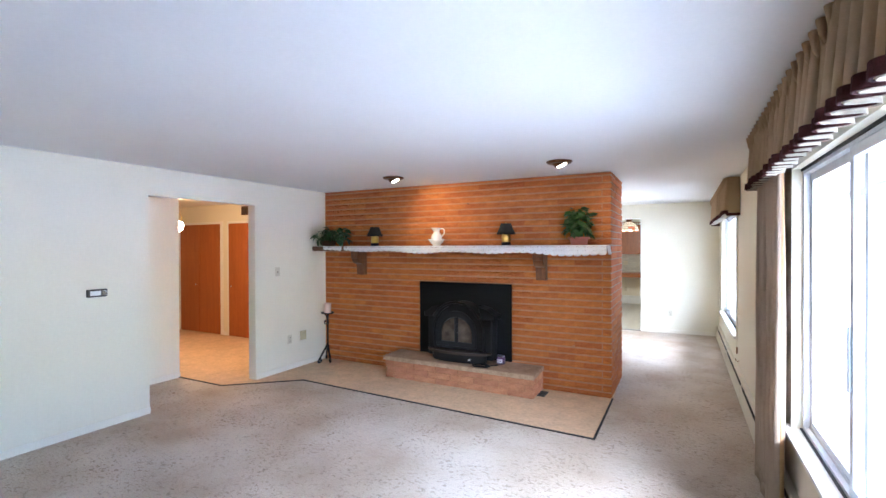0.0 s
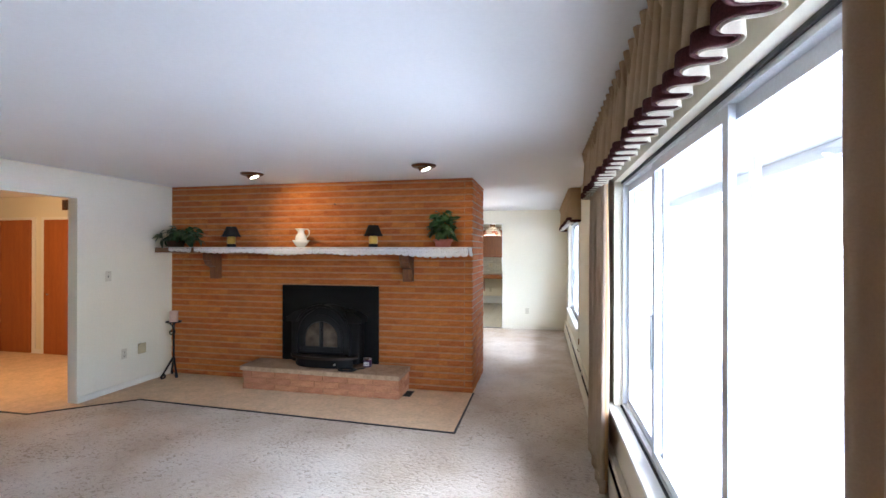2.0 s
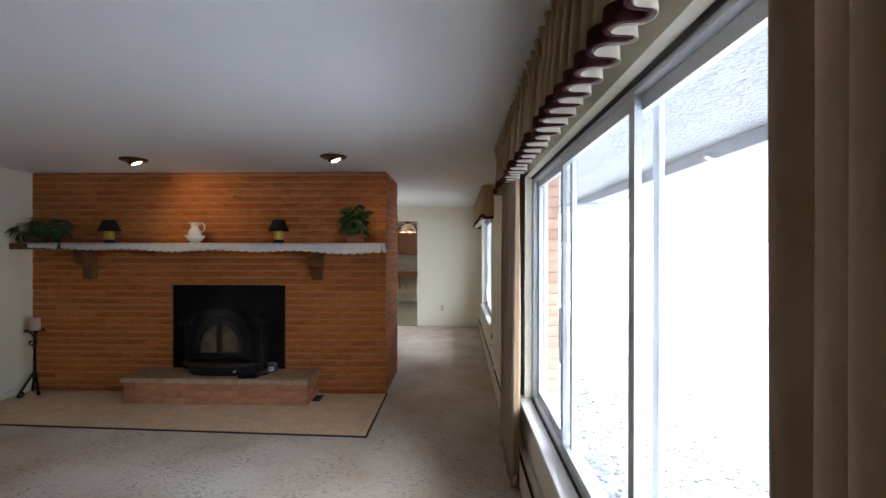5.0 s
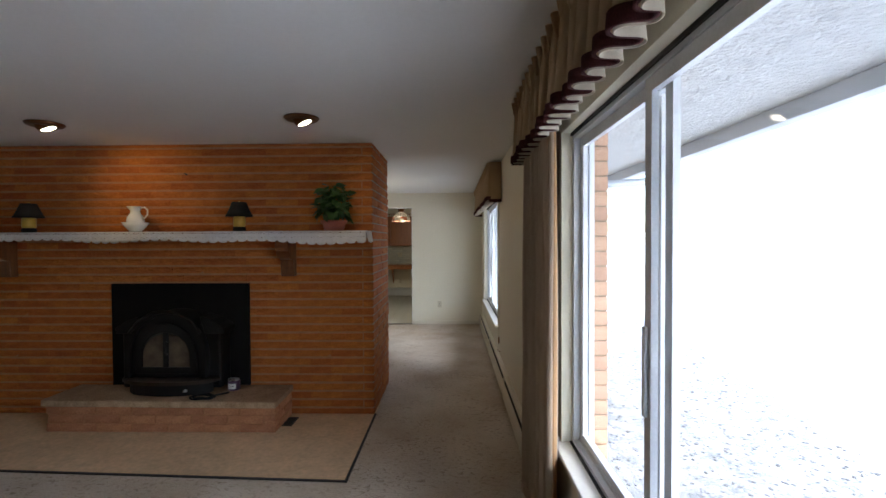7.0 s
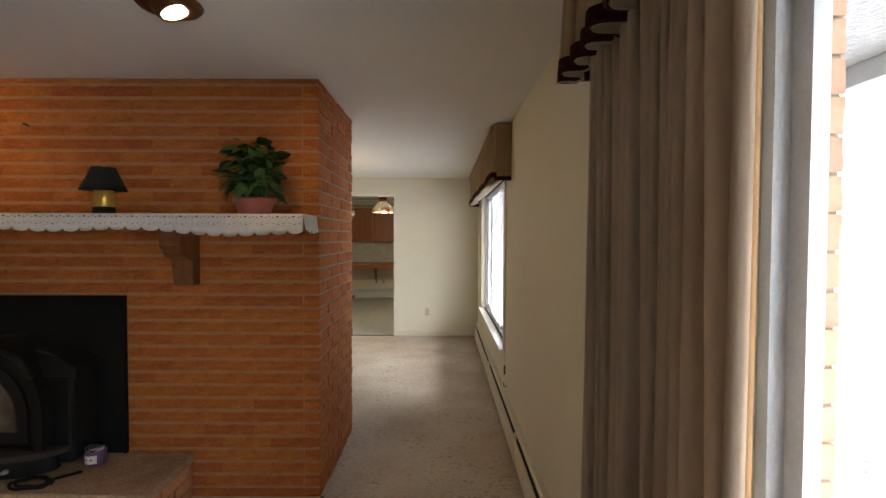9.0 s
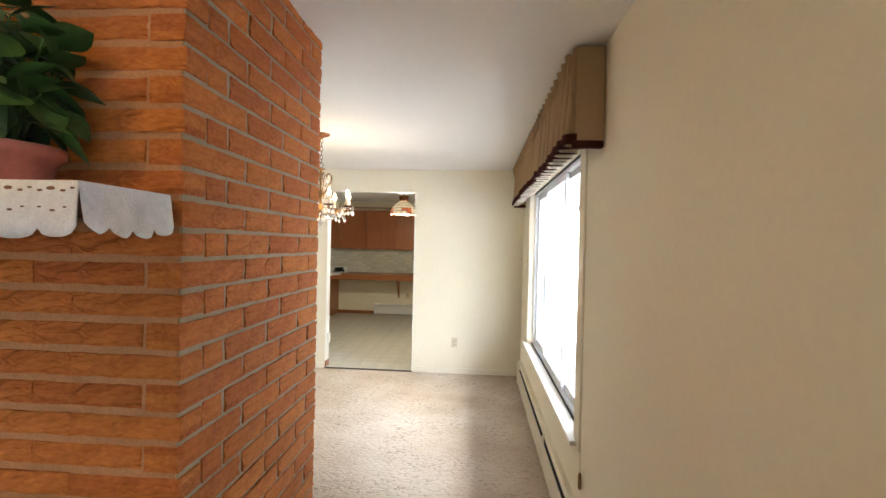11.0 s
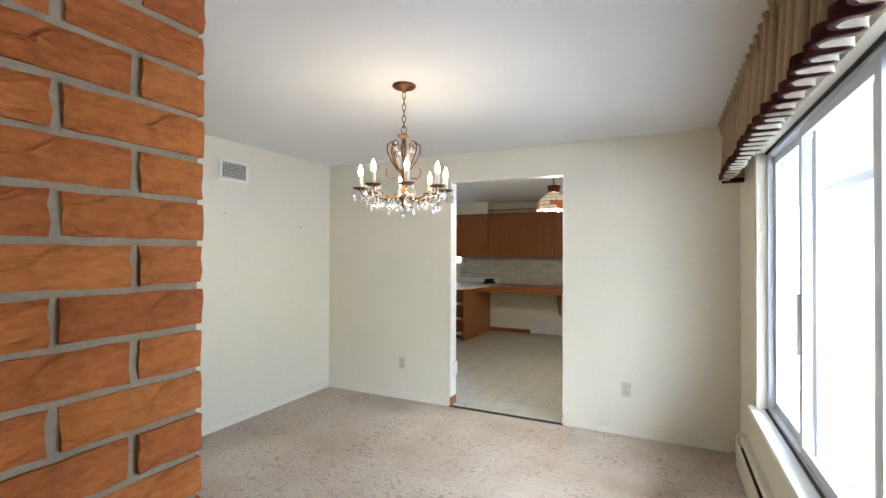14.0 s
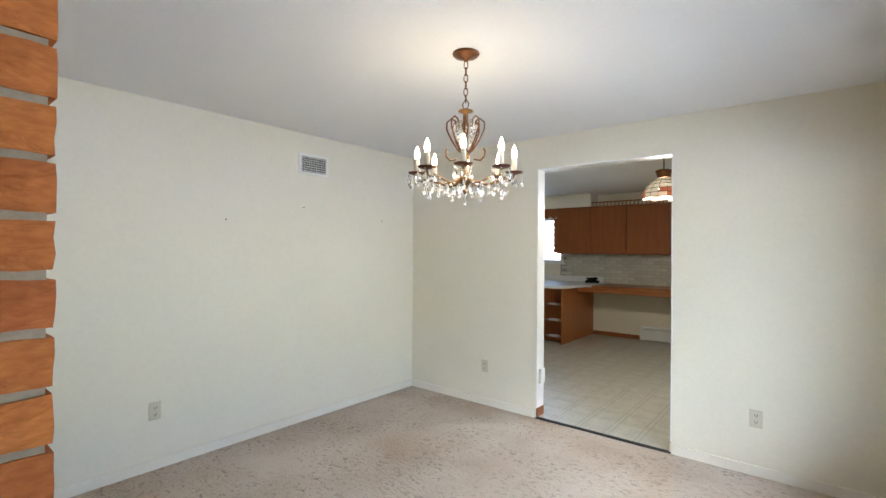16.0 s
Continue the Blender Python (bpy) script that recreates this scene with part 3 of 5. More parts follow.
kp = part("pane", box((KW[0] + 0.058, KY + 0.06, KW[2] + 0.048), (KW[1] - 0.058, KY + 0.064, KW[3] - 0.058)), M_PANE, kw)
kp.visible_shadow = False

# ---- outdoors ----
structure("ground", box((TH, -120, -0.5), (240, 140, -0.335)), M_SNOW, "thin snow on the ground outside the windows")
structure("ground_north", box((-120, KY + 0.15, -0.5), (TH, 140, -0.335)), M_SNOW, "thin snow on the ground behind the kitchen")
# self-lit strip added to whiten the horizon line, no lamp of its own
M_HAZE = glow("glowing_pale_haze", (0.93, 0.96, 1.0), 0.4)
structure("backdrop", joined(((232, -120, -0.4), (236, 136, 3.6)), ((-120, 136, -0.4), (236, 140, 3.6))), M_HAZE, "pale glowing strip added along the horizon")
rg = random.Random(15)
bed = [(TH + 0.002, -14.0), (3.1, -14.0)]
for i in range(60):
    y = -14 + 22 * (i + 1) / 60
    bed.append((3.0 + 0.16 * max(0.0, y) + 0.35 * math.sin(0.9 * y) * (1 if y < 0 else 0.3) + rg.uniform(-0.06, 0.06), y))
bed.append((TH + 0.002, 8.0))
structure("ground_bed", prism(bed, 2, -0.40, -0.320), M_GRAVEL, "bed of grey gravel along the house")
rock_me = []
for k in range(5):
    rbm = bmesh.new()
    bmesh.ops.create_icosphere(rbm, subdivisions=1, radius=0.02)
    for v in rbm.verts:
        v.co *= rg.uniform(0.75, 1.2)
        v.co.z *= 0.45
    rock_me.append(rbm)
gv, gf = [], []
for i in range(4200):
    y = rg.uniform(-6.5, 7.5)
    x = rg.uniform(0.3, 3.0 + 0.14 * max(0.0, y))
    s = rg.uniform(0.4, 1.25)
    base = len(gv)
    turn = Matrix.Rotation(rg.uniform(0, 6.28), 3, "Z")
    src = rock_me[i % 5]
    for v in src.verts:
        p = turn @ v.co * s
        gv.append((p.x + x, p.y + y, p.z - 0.318))
    src.verts.index_update()
    gf += [tuple(base + v.index for v in f_.verts) for f_ in src.faces]
gme = bpy.data.meshes.new("gravel")
gme.from_pydata(gv, [], gf)
gme.materials.append(mat("gravel_stone", (0.15, 0.15, 0.165), 0.9, 0, 0.25, 30, 120, 0.4, 90, piece=0.45))
tagged(new("gravel", gme), "loose grey gravel stones on the bed by the house", "gravel", "", "stuff")
solo("garden_stake", box((3.27, -0.28, -0.33), (3.31, -0.24, 0.02), 0.004), M_BEAM, "thin grey garden stake in the gravel", "stake")
eave = thing("eave", (0.8, 0, 2.34), "white stucco roof overhang with a grey fascia beam", "eave", "", "structure")
part("soffit", box((0.14, -9, 2.34), (1.40, KY + 0.6, 2.40)), M_STUCCO, eave, "rough white stucco soffit")
part("fascia", box((1.36, -9, 2.24), (1.42, KY + 0.6, 2.339), 0.004), M_BEAM, eave, "grey painted fascia beam")
part("gutter", prism([(1.425, 2.335), (1.425, 2.245), (1.47, 2.245), (1.50, 2.30), (1.50, 2.335)], 1, -9, KY + 0.6), M_BEAM, eave, "grey metal gutter")
part("downspout", tube([(1.46, 0.16, 2.25), (1.46, 0.17, 2.19), (1.42, 0.16, 2.13), (1.30, 0.10, 2.09), (0.40, -0.25, 2.00), (0.30, -0.30, 1.97), (0.27, -0.31, 1.90), (0.27, -0.31, -0.30)], 0.036, 8), M_BEAM, eave, "bent grey downspout", True)
part("roof", box((-12, -9, H + 0.13), (1.44, KY + 0.6, H + 0.2)), M_BEAM, eave)

# ---- drapery ----
def cloth(line, z0, z1, thick, top_squeeze=1.0, rows=6, sway=0.0, seed=1, off=0.0):
    """A hanging cloth along a plan line of (x, y, nx, ny, amplitude), thick to one side of it; folds shrink to top_squeeze at the top."""
    ph = random.Random(seed).random() * 6
    bm = bmesh.new()
    a, b = [], []
    n = len(line)
    for j in range(rows + 1):
        f = j / rows
        z = z0 + (z1 - z0) * f
        k = 1 + (top_squeeze - 1) * f
        plan = []
        for i, (x, y, nx, ny, amp) in enumerate(line):
            o = amp * k + sway * math.sin(ph + 3 * f + i * 0.07) + 0.6 * sway * math.sin(2.1 * ph + 5 * f + i * 0.19)
            plan.append(Vector((x + nx * o, y + ny * o + 0.5 * sway * math.sin(4 * f + i * 0.05 + ph))))
        ra, rb = [], []
        for i, p in enumerate(plan):
            t = (plan[min(i + 1, n - 1)] - plan[max(i - 1, 0)]).normalized()
            nrm = Vector((-t.y, t.x))
            ra.append(bm.verts.new((*(p + nrm * off), z)))
            rb.append(bm.verts.new((*(p + nrm * (off + thick)), z)))
        a.append(ra)
        b.append(rb)
    for g in (a, b):
        for j in range(rows):
            for i in range(n - 1):
                bm.faces.new((g[j][i], g[j][i + 1], g[j + 1][i + 1], g[j + 1][i]))
    for j in (0, rows):
        for i in range(n - 1):
            bm.faces.new((a[j][i], a[j][i + 1], b[j][i + 1], b[j][i]))
    for i in (0, n - 1):
        for j in range(rows):
            bm.faces.new((a[j][i], a[j + 1][i], b[j + 1][i], b[j][i]))
    return bm


def folds(y0, y1, x, wave, amp, seed, overlap=0.0, per=16, uneven=0.15):
    """Plan line of rounded S-folds from y0 to y1, standing off the wall at x."""
    rnd = random.Random(seed)
    out, y = [], y0
    while y < y1:
        w = wave * rnd.uniform(1 - uneven, 1 + uneven)
        am = amp * rnd.uniform(1 - uneven, 1 + uneven)
        for i in range(per):
            t = i / per
            out.append((x, min(y + w * t - overlap * w * math.sin(4 * math.pi * t), y1 + 0.01), -1, 0, am * math.sin(2 * math.pi * t)))
        y += w
    return out


def valance(y0, y1, zb, zt, proj, near_return, far_return, label, seed):
    th = thing("valance", (0, (y0 + y1) / 2, zb), label, "valance", "window valances")
    line = folds(y0, y1, -proj, 0.108, 0.040, seed, 0.07, 18, 0.26)
    part("cloth", cloth(line, zb, zt, 0.003, 0.35, 6), M_VAL, th, "pleated tan cloth", True)
    part("lining", cloth(line, zb - 0.006, zt, 0.003, 0.35, 6, off=-0.0055), M_LINING, th, "ivory lining", True)
    part("braid", cloth(line, zb - 0.003, zb + 0.040, 0.011, 0.94, 2, off=0.0035), M_BRAID, th, "thick maroon braid along the hem", True)
    rnd = random.Random(seed)
    k = y0
    while k < y1 - 0.06:
        k += 0.105
        pleat = tube([(-proj - 0.004, k, zt - 0.10), (-proj - 0.016, k, zt - 0.06), (-proj - 0.022, k + rnd.uniform(-0.006, 0.006), zt + 0.004)], [0.008, 0.013, 0.019], 7)
        part("pinch_pleat", pleat, M_VAL, th, "", True)
    drop = 0.022 if near_return else 0.0
    for on, y in ((near_return, y0), (far_return, y1)):
        if on:
            part("return_panel", box((-proj - 0.012, y - 0.012, zb), (-0.004, y + 0.012, zt), 0.004), M_VAL, th, "flat cloth-covered return")
            part("return_braid", box((-proj - 0.020, y - 0.018, zb - drop), (-0.004, y + 0.018, zb + 0.034 - drop), 0.009, 2), M_BRAID, th, "maroon braid on the return", True)
    part("rail", box((-proj + 0.03, y0 + 0.02, zt - 0.06), (-0.002, y1 - 0.02, zt - 0.045)), M_TRIM, th)
    return th


valance(-6.2, -1.13, 2.05, 2.425, 0.128, False, True, "tan pinch-pleated valance with maroon braid over the wide window", 3)
valance(0.985, 4.2, 2.005, 2.425, 0.120, True, True, "tan pinch-pleated valance with maroon braid over the dining window", 5)


def drape(y0, y1, label, seed, wave=0.115, amp=0.032):
    th = thing("curtain", (-0.1, (y0 + y1) / 2, 0.0), label, "curtain", "long drapes")
    line = folds(y0, y1, -0.086, wave, amp, seed, 0.06, 16, 0.3)
    part("cloth", cloth(line, 0.022, 2.34, 0.004, 0.75, 16, 0.007, seed), M_DRAPE, th, "", True)
    part("hem", cloth(line, 0.020, 0.11, 0.006, 0.99, 2, 0.007, seed, -0.001), M_DRAPE, th, "", True)
    ends = line[:10]
    part("lining", cloth([(x + 0.012, y - 0.004, nx, ny, a * 0.9) for x, y, nx, ny, a in ends], 0.03, 2.33, 0.002, 0.75, 10, 0.004, seed, -0.004), M_BACKLIT_EDGE, th, "single layer of cloth at the edge, its backlight put into the colour", True)
    return th


drape(-1.965, -1.27, "tan full-length curtain drawn open beside the window", 11, 0.046, 0.026)
drape(-5.75, -4.455, "tan full-length curtain hanging over the window's end", 12, 0.044, 0.030)

# ---- baseboard heater ----
def heater_y(y0, y1, label, joints=()):
    th = thing("baseboard_heater", (0, (y0 + y1) / 2, 0), label, "heater", "hydronic heaters")

    def run(pts, lo, hi, bev=0.0):
        bm = prism([(-d, z) for d, z in pts], 1, lo, hi, bev)
        return bm
    fill_heater(th, run, y0, y1, joints)
    return th


def heater_x(x0, x1, wall_y, label):
    th = thing("baseboard_heater", ((x0 + x1) / 2, wall_y, 0), label, "heater", "hydronic heaters")

    def run(pts, lo, hi, bev=0.0):
        return prism([(wall_y - d, z) for d, z in pts], 0, lo, hi, bev)
    fill_heater(th, run, x0, x1, (), M_LAM)
    return th


def fill_heater(th, run, a, b, joints, m=None):
    m = m or M_HEATER
    part("back_plate", run([(0.0010, 0.012), (0.0060, 0.012), (0.0060, 0.235), (0.0010, 0.235)], a, b), m, th)
    part("hood", run([(0.006, 0.234), (0.032, 0.234), (0.040, 0.226), (0.040, 0.200), (0.037, 0.200), (0.037, 0.223), (0.031, 0.229), (0.006, 0.229)], a, b), m, th)
    part("front_panel", run([(0.056, 0.018), (0.060, 0.018), (0.060, 0.176), (0.054, 0.184), (0.051, 0.182), (0.056, 0.174)], a, b), m, th)
    part("damper", run([(0.008, 0.150), (0.055, 0.150), (0.055, 0.158), (0.008, 0.158)], a + 0.05, b - 0.05), M_SLOT, th, "dark louvre slot")
    for e in (a, b - 0.06):
        part("end_cap", run([(0.0005, 0.002), (0.0623, 0.002), (0.0623, 0.20), (0.0532, 0.238), (0.0005, 0.238)], e, e + 0.06, 0.003), m, th)
    for j in joints:
        part("joint_cover", run([(0.055, 0.014), (0.0625, 0.014), (0.0625, 0.178), (0.043, 0.204), (0.043, 0.230), (0.034, 0.238), (0.006, 0.238), (0.006, 0.2345), (0.034, 0.2345)], j, j + 0.05), m, th)


heater_y(-7.6, 4.18, "cream enamelled baseboard heater along the window wall", (-3.9, -1.5, 0.4, 2.2))
heater_x(-2.74, -1.5, KY, "cream enamelled baseboard heater under the kitchen desk")

# drapery cord with its floor hook beside the dining window
cd = thing("drapery_cord", (-0.012, 1.12, 0.30), "thin drapery pull cord with a brass hook on the wall", "cord")
part("cord", tube([(-0.014, 1.235, 2.03), (-0.013, 1.23, 1.2), (-0.013, 1.225, 0.44)], 0.0016, 6), M_IVORY, cd)
part("weight", lathe([(0.003, 0), (0.008, 0.01), (0.008, 0.07), (0.003, 0.085)], (-0.013, 1.225, 0.36), 10), M_BRASS, cd, "small brass cord weight", True)
part("hook", tube([(-0.001, 1.13, 0.30), (-0.02, 1.13, 0.29), (-0.032, 1.13, 0.30), (-0.034, 1.12, 0.33)], 0.004, 6), M_BRASS, cd, "brass floor hook", True)


# ---- wall fittings ----
def plate(name, at, face, kind_of, label, material=None, size=(0.072, 0.116)):
    """A cover plate: face 'x' looks to +x, 'y' to -y."""
    th = thing(name, at, label, "outlet" if kind_of == "duplex" else "switch" if kind_of == "toggle" else "plate")
    m = material or M_IVORY
    w, h = size

    def spot(u, v, d):
        return (at[0] + d, at[1] + u, at[2] + v) if face == "x" else (at[0] + u, at[1] - d, at[2] + v)

    def slab(u0, u1, v0, v1, d0, d1, bev=0.0):
        a, b = spot(u0, v0, d0), spot(u1, v1, d1)
        return box([min(p, q) for p, q in zip(a, b)], [max(p, q) for p, q in zip(a, b)], bev)
    pl = part("cover", slab(-w / 2, w / 2, -h / 2, h / 2, 0.0, 0.006, 0.002), m, th)
    if kind_of == "duplex":
        for v in (-0.022, 0.022):
            so = part("socket", slab(-0.017, 0.017, v - 0.014, v + 0.014, 0.0062, 0.0085, 0.001), m, th)
            for u in (-0.007, 0.007):
                part("slot", slab(u - 0.0016, u + 0.0016, v - 0.004, v + 0.007, 0.0086, 0.0092), M_SLOT, so)
            part("earth_hole", slab(-0.003, 0.003, v - 0.011, v - 0.006, 0.0086, 0.0092), M_SLOT, so)
        part("screw", slab(-0.003, 0.003, -0.003, 0.003, 0.0062, 0.0075), M_CHROME, th)
    elif kind_of == "toggle":
        part("slot", slab(-0.006, 0.006, -0.014, 0.014, 0.0062, 0.0068), M_SLOT, th)
        part("toggle", slab(-0.004, 0.004, 0.0, 0.010, 0.0069, 0.018, 0.001), m, th)
        for v in (-0.04, 0.04):
            part("screw", slab(-0.003, 0.003, v - 0.003, v + 0.003, 0.0062, 0.0075), M_CHROME, th)
    return th


plate("light_switch", (XL, -0.90, 1.32), "x", "toggle", "ivory toggle light switch on the cream wall")
plate("wall_outlet", (XL, -0.70, 0.405), "x", "duplex", "ivory duplex outlet low on the cream wall")
plate("blank_plate", (XL, -0.455, 0.42), "x", "blank", "large tan blank cover plate low on the wall", mat("tan_plastic", (0.50, 0.42, 0.24), 0.5), (0.115, 0.125))
plate("wall_outlet", (DL, 1.955, 0.385), "x", "duplex", "ivory duplex outlet on the dining room's long wall")
plate("wall_outlet", (-2.92, YF, 0.365), "y", "duplex", "ivory duplex outlet beside the kitchen opening")
plate("wall_outlet", (-0.79, YF, 0.372), "y", "duplex", "ivory duplex outlet near the window corner")
solo("cover_box", box((-2.3718, YF + 0.022, 0.295), (-2.344, YF + 0.098, 0.425), 0.007, 2), M_TRIM, "small white cover box on the lining of the kitchen opening", "cover box")

# thermostat
tm = thing("thermostat", (XL, -2.97, 1.235), "dark-framed wall thermostat with a pale scale", "thermostat")
part("case", box((XL, -3.06, 1.20), (XL + 0.03, -2.90, 1.27), 0.006, 2), M_RUST, tm)
part("face", box((XL + 0.0302, -3.04, 1.215), (XL + 0.034, -2.955, 1.255), 0.001), M_LABEL, tm, "pale scale window")
part("dial", box((XL + 0.0302, -2.945, 1.212), (XL + 0.035, -2.912, 1.258), 0.001), M_CHROME, tm, "silver end panel")


# air grilles
def grille(name, a, b, face, label, frame_mat, n):
    """A flat register: face 'x' lies in the plane x = a[0], from (y, z) a to b."""
    th = thing(name, ((a[0] + b[0]) / 2, (a[1] + b[1]) / 2, (a[2] + b[2]) / 2), label, "vent")
    if face == "x":
        x = a[0]
        part("backing", box((x + 0.0005, a[1] + 0.02, a[2] + 0.02), (x + 0.002, b[1] - 0.02, b[2] - 0.02)), M_SLOT, th)
        part("frame", joined(((x, a[1], a[2]), (x + 0.012, b[1], a[2] + 0.022)), ((x, a[1], b[2] - 0.022), (x + 0.012, b[1], b[2])),
                             ((x, a[1], a[2] + 0.022), (x + 0.012, a[1] + 0.024, b[2] - 0.022)), ((x, b[1] - 0.024, a[2] + 0.022), (x + 0.012, b[1], b[2] - 0.022))), frame_mat, th)
        for i in range(n):
            z = a[2] + 0.03 + (b[2] - a[2] - 0.06) * i / (n - 1)
            part("slat", box((x + 0.003, a[1] + 0.024, z - 0.002), (x + 0.010, b[1] - 0.024, z + 0.002)), frame_mat, th)
        for i in range(n * 2):
            y = a[1] + 0.034 + (b[1] - a[1] - 0.068) * i / (n * 2 - 1)
            part("bar", box((x + 0.0055, y - 0.0015, a[2] + 0.024), (x + 0.0085, y + 0.0015, b[2] - 0.024)), frame_mat, th)
    elif face == "z":
        z = a[2]
        part("backing", box((a[0] + 0.012, a[1] + 0.012, z), (b[0] - 0.012, b[1] - 0.012, z + 0.001)), M_SLOT, th)
        part("frame", joined(((a[0], a[1], z), (b[0], a[1] + 0.014, z + 0.006)), ((a[0], b[1] - 0.014, z), (b[0], b[1], z + 0.006)),
                             ((a[0], a[1] + 0.014, z), (a[0] + 0.014, b[1] - 0.014, z + 0.006)), ((b[0] - 0.014, a[1] + 0.014, z), (b[0], b[1] - 0.014, z + 0.006))), frame_mat, th)
        for i in range(n):
            y = a[1] + 0.02 + (b[1] - a[1] - 0.04) * i / (n - 1)
            part("slat", box((a[0] + 0.014, y - 0.002, z + 0.001), (b[0] - 0.014, y + 0.002, z + 0.005)), frame_mat, th)
    else:
        y = a[1]
        part("backing", box((a[0] + 0.01, y - 0.002, a[2] + 0.01), (b[0] - 0.01, y - 0.0005, b[2] - 0.01)), M_SLOT, th)
        part("frame", joined(((a[0], y - 0.01, a[2]), (b[0], y, a[2] + 0.014)), ((a[0], y - 0.01, b[2] - 0.014), (b[0], y, b[2])),
                             ((a[0], y - 0.01, a[2] + 0.014), (a[0] + 0.014, y, b[2] - 0.014)), ((b[0] - 0.014, y - 0.01, a[2] + 0.014), (b[0], y, b[2] - 0.014))), frame_mat, th)
        for i in range(n):
            z = a[2] + 0.02 + (b[2] - a[2] - 0.04) * i / (n - 1)
            part("slat", box((a[0] + 0.014, y - 0.008, z - 0.003), (b[0] - 0.014, y - 0.003, z + 0.003)), frame_mat, th)
    return th


grille("wall_vent", (DL, 3.02, 2.095), (DL, 3.315, 2.27), "x", "white metal air grille high on the dining wall", M_TRIM, 7)
grille("floor_vent", (-2.01, -0.275, 0.0045), (-1.91, -0.09, 0.0045), "z", "dark floor register in the vinyl by the hearth", M_SLOT, 9)
grille("hall_vent", (-7.68, 0.4995, 2.22), (-7.50, 0.4995, 2.38), "y", "brown air grille above the hall closet door", M_BRONZE, 6)

# picture nails
for y, z in ((2.41, 1.67), (3.07, 1.81), (3.97, 1.74)):
    nl = solo("nail", tube([(DL - 0.001, y, z), (DL + 0.016, y, z + 0.004)], 0.0035, 6), M_SLOT, "small dark picture nail in the dining wall", "nail", group="picture nails")
solo("nail", tube([(-2.93, 0.01, 2.165), (-2.93, -0.03, 2.172)], 0.006, 6), M_SLOT, "bent dark nail in the brick above the mantel", "nail", group="picture nails")

# ---- fireplace ----
HZ = 0.275
hearth = thing("hearth", (-2.95, -0.2, 0), "raised brick hearth with a sandstone slab on top", "hearth")
rnd = random.Random(4)
slab_pts = [(-3.925, -0.012), (-3.925, -0.42)]
slab_pts += [(-3.925 + 1.945 * i / 24, -0.425 - 0.035 * (i / 24) + rnd.uniform(-0.006, 0.006)) for i in range(1, 24)]
slab_pts += [(-1.970, -0.462), (-1.985, -0.012)]
part("slab", prism(slab_pts, 2, 0.222, HZ, 0.006), M_SLAB, hearth, "worn tan sandstone slab")
part("slab_edge", prism([(-3.915, -0.4215), (-1.972, -0.4565), (-1.972, -0.470), (-3.915, -0.4345)], 2, 0.226, HZ - 0.004, 0.004), M_SLABEDGE, hearth, "paler split face of the slab")
hearth_core = part("core", box((-3.895, -0.395, 0.0045), (-2.005, -0.012, 0.221)), M_BED, hearth, "mortar core")

panel = thing("fireplace_surround", (-2.99, -0.02, HZ), "flat black steel surround panel on the brick wall", "fireplace")
part("panel", box((-3.605, -0.030, HZ + 0.001), (-2.375, -0.010, 1.185), 0.004), M_BLACK, panel)
part("edge_lip", joined(((-3.612, -0.036, HZ + 0.001), (-3.600, -0.010, 1.19)), ((-2.380, -0.036, HZ + 0.001), (-2.368, -0.010, 1.19)),
                        ((-3.600, -0.036, 1.178), (-2.380, -0.010, 1.19))), M_BLACK, panel)

CX, SZ = -2.965, 0.60
stove = thing("wood_stove", (CX, -0.2, HZ), "black cast-iron stove insert with an arched double glass door", "stove")


def arch(rx, rz, base, n=20, cx=CX, spring=SZ):
    return [(cx - rx, base)] + [(cx - rx * math.cos(math.pi * i / n), spring + rz * math.sin(math.pi * i / n)) for i in range(n + 1)] + [(cx + rx, base)]


def ring_prism(outer, inner, y0, y1):
    """A frame between two outlines of equal count, standing between y0 and y1."""
    bm = bmesh.new()
    rows = [[bm.verts.new((p[0], y, p[1])) for p in line] for line, y in ((outer, y0), (outer, y1), (inner, y1), (inner, y0))]
    n = len(outer)
    for a in range(4):
        p, q = rows[a], rows[(a + 1) % 4]
        for i in range(n - 1):
            bm.faces.new((p[i], p[i + 1], q[i + 1], q[i]))
    for k in (0, n - 1):
        bm.faces.new([r[k] for r in rows])
    return bm


part("body", box((CX - 0.43, -0.21, HZ + 0.03), (CX + 0.43, -0.031, 0.86), 0.02, 2), M_IRON, stove)
for s in (-1, 1):
    part("shoulder", prism([(CX + s * 0.30, 0.78), (CX + s * 0.47, 0.78), (CX + s * 0.47, 0.835), (CX + s * 0.42, 0.86), (CX + s * 0.36, 0.90), (CX + s * 0.26, 0.93)], 1, -0.235, -0.031, 0.006), M_IRON, stove)
part("hood", prism(arch(0.335, 0.375, 0.42), 1, -0.275, -0.031, 0.012), M_IRON, stove)
part("hood_rim", ring_prism(arch(0.345, 0.388, 0.42), arch(0.30, 0.34, 0.42), -0.300, -0.2755), M_IRON, stove, "raised cast rim")
part("crest", tube([(CX - 0.30, -0.30, 0.80), (CX - 0.22, -0.30, 0.90), (CX - 0.10, -0.30, 0.965), (CX, -0.30, 0.98), (CX + 0.10, -0.30, 0.965), (CX + 0.22, -0.30, 0.90), (CX + 0.30, -0.30, 0.80)], 0.016, 8), M_IRON, stove, "", True)
door = part("door_frame", ring_prism(arch(0.262, 0.275, 0.455), arch(0.205, 0.205, 0.505), -0.292, -0.2755), M_IRON, stove)
part("door_sill", box((CX - 0.262, -0.296, 0.452), (CX + 0.262, -0.2756, 0.508), 0.004), M_IRON, door)
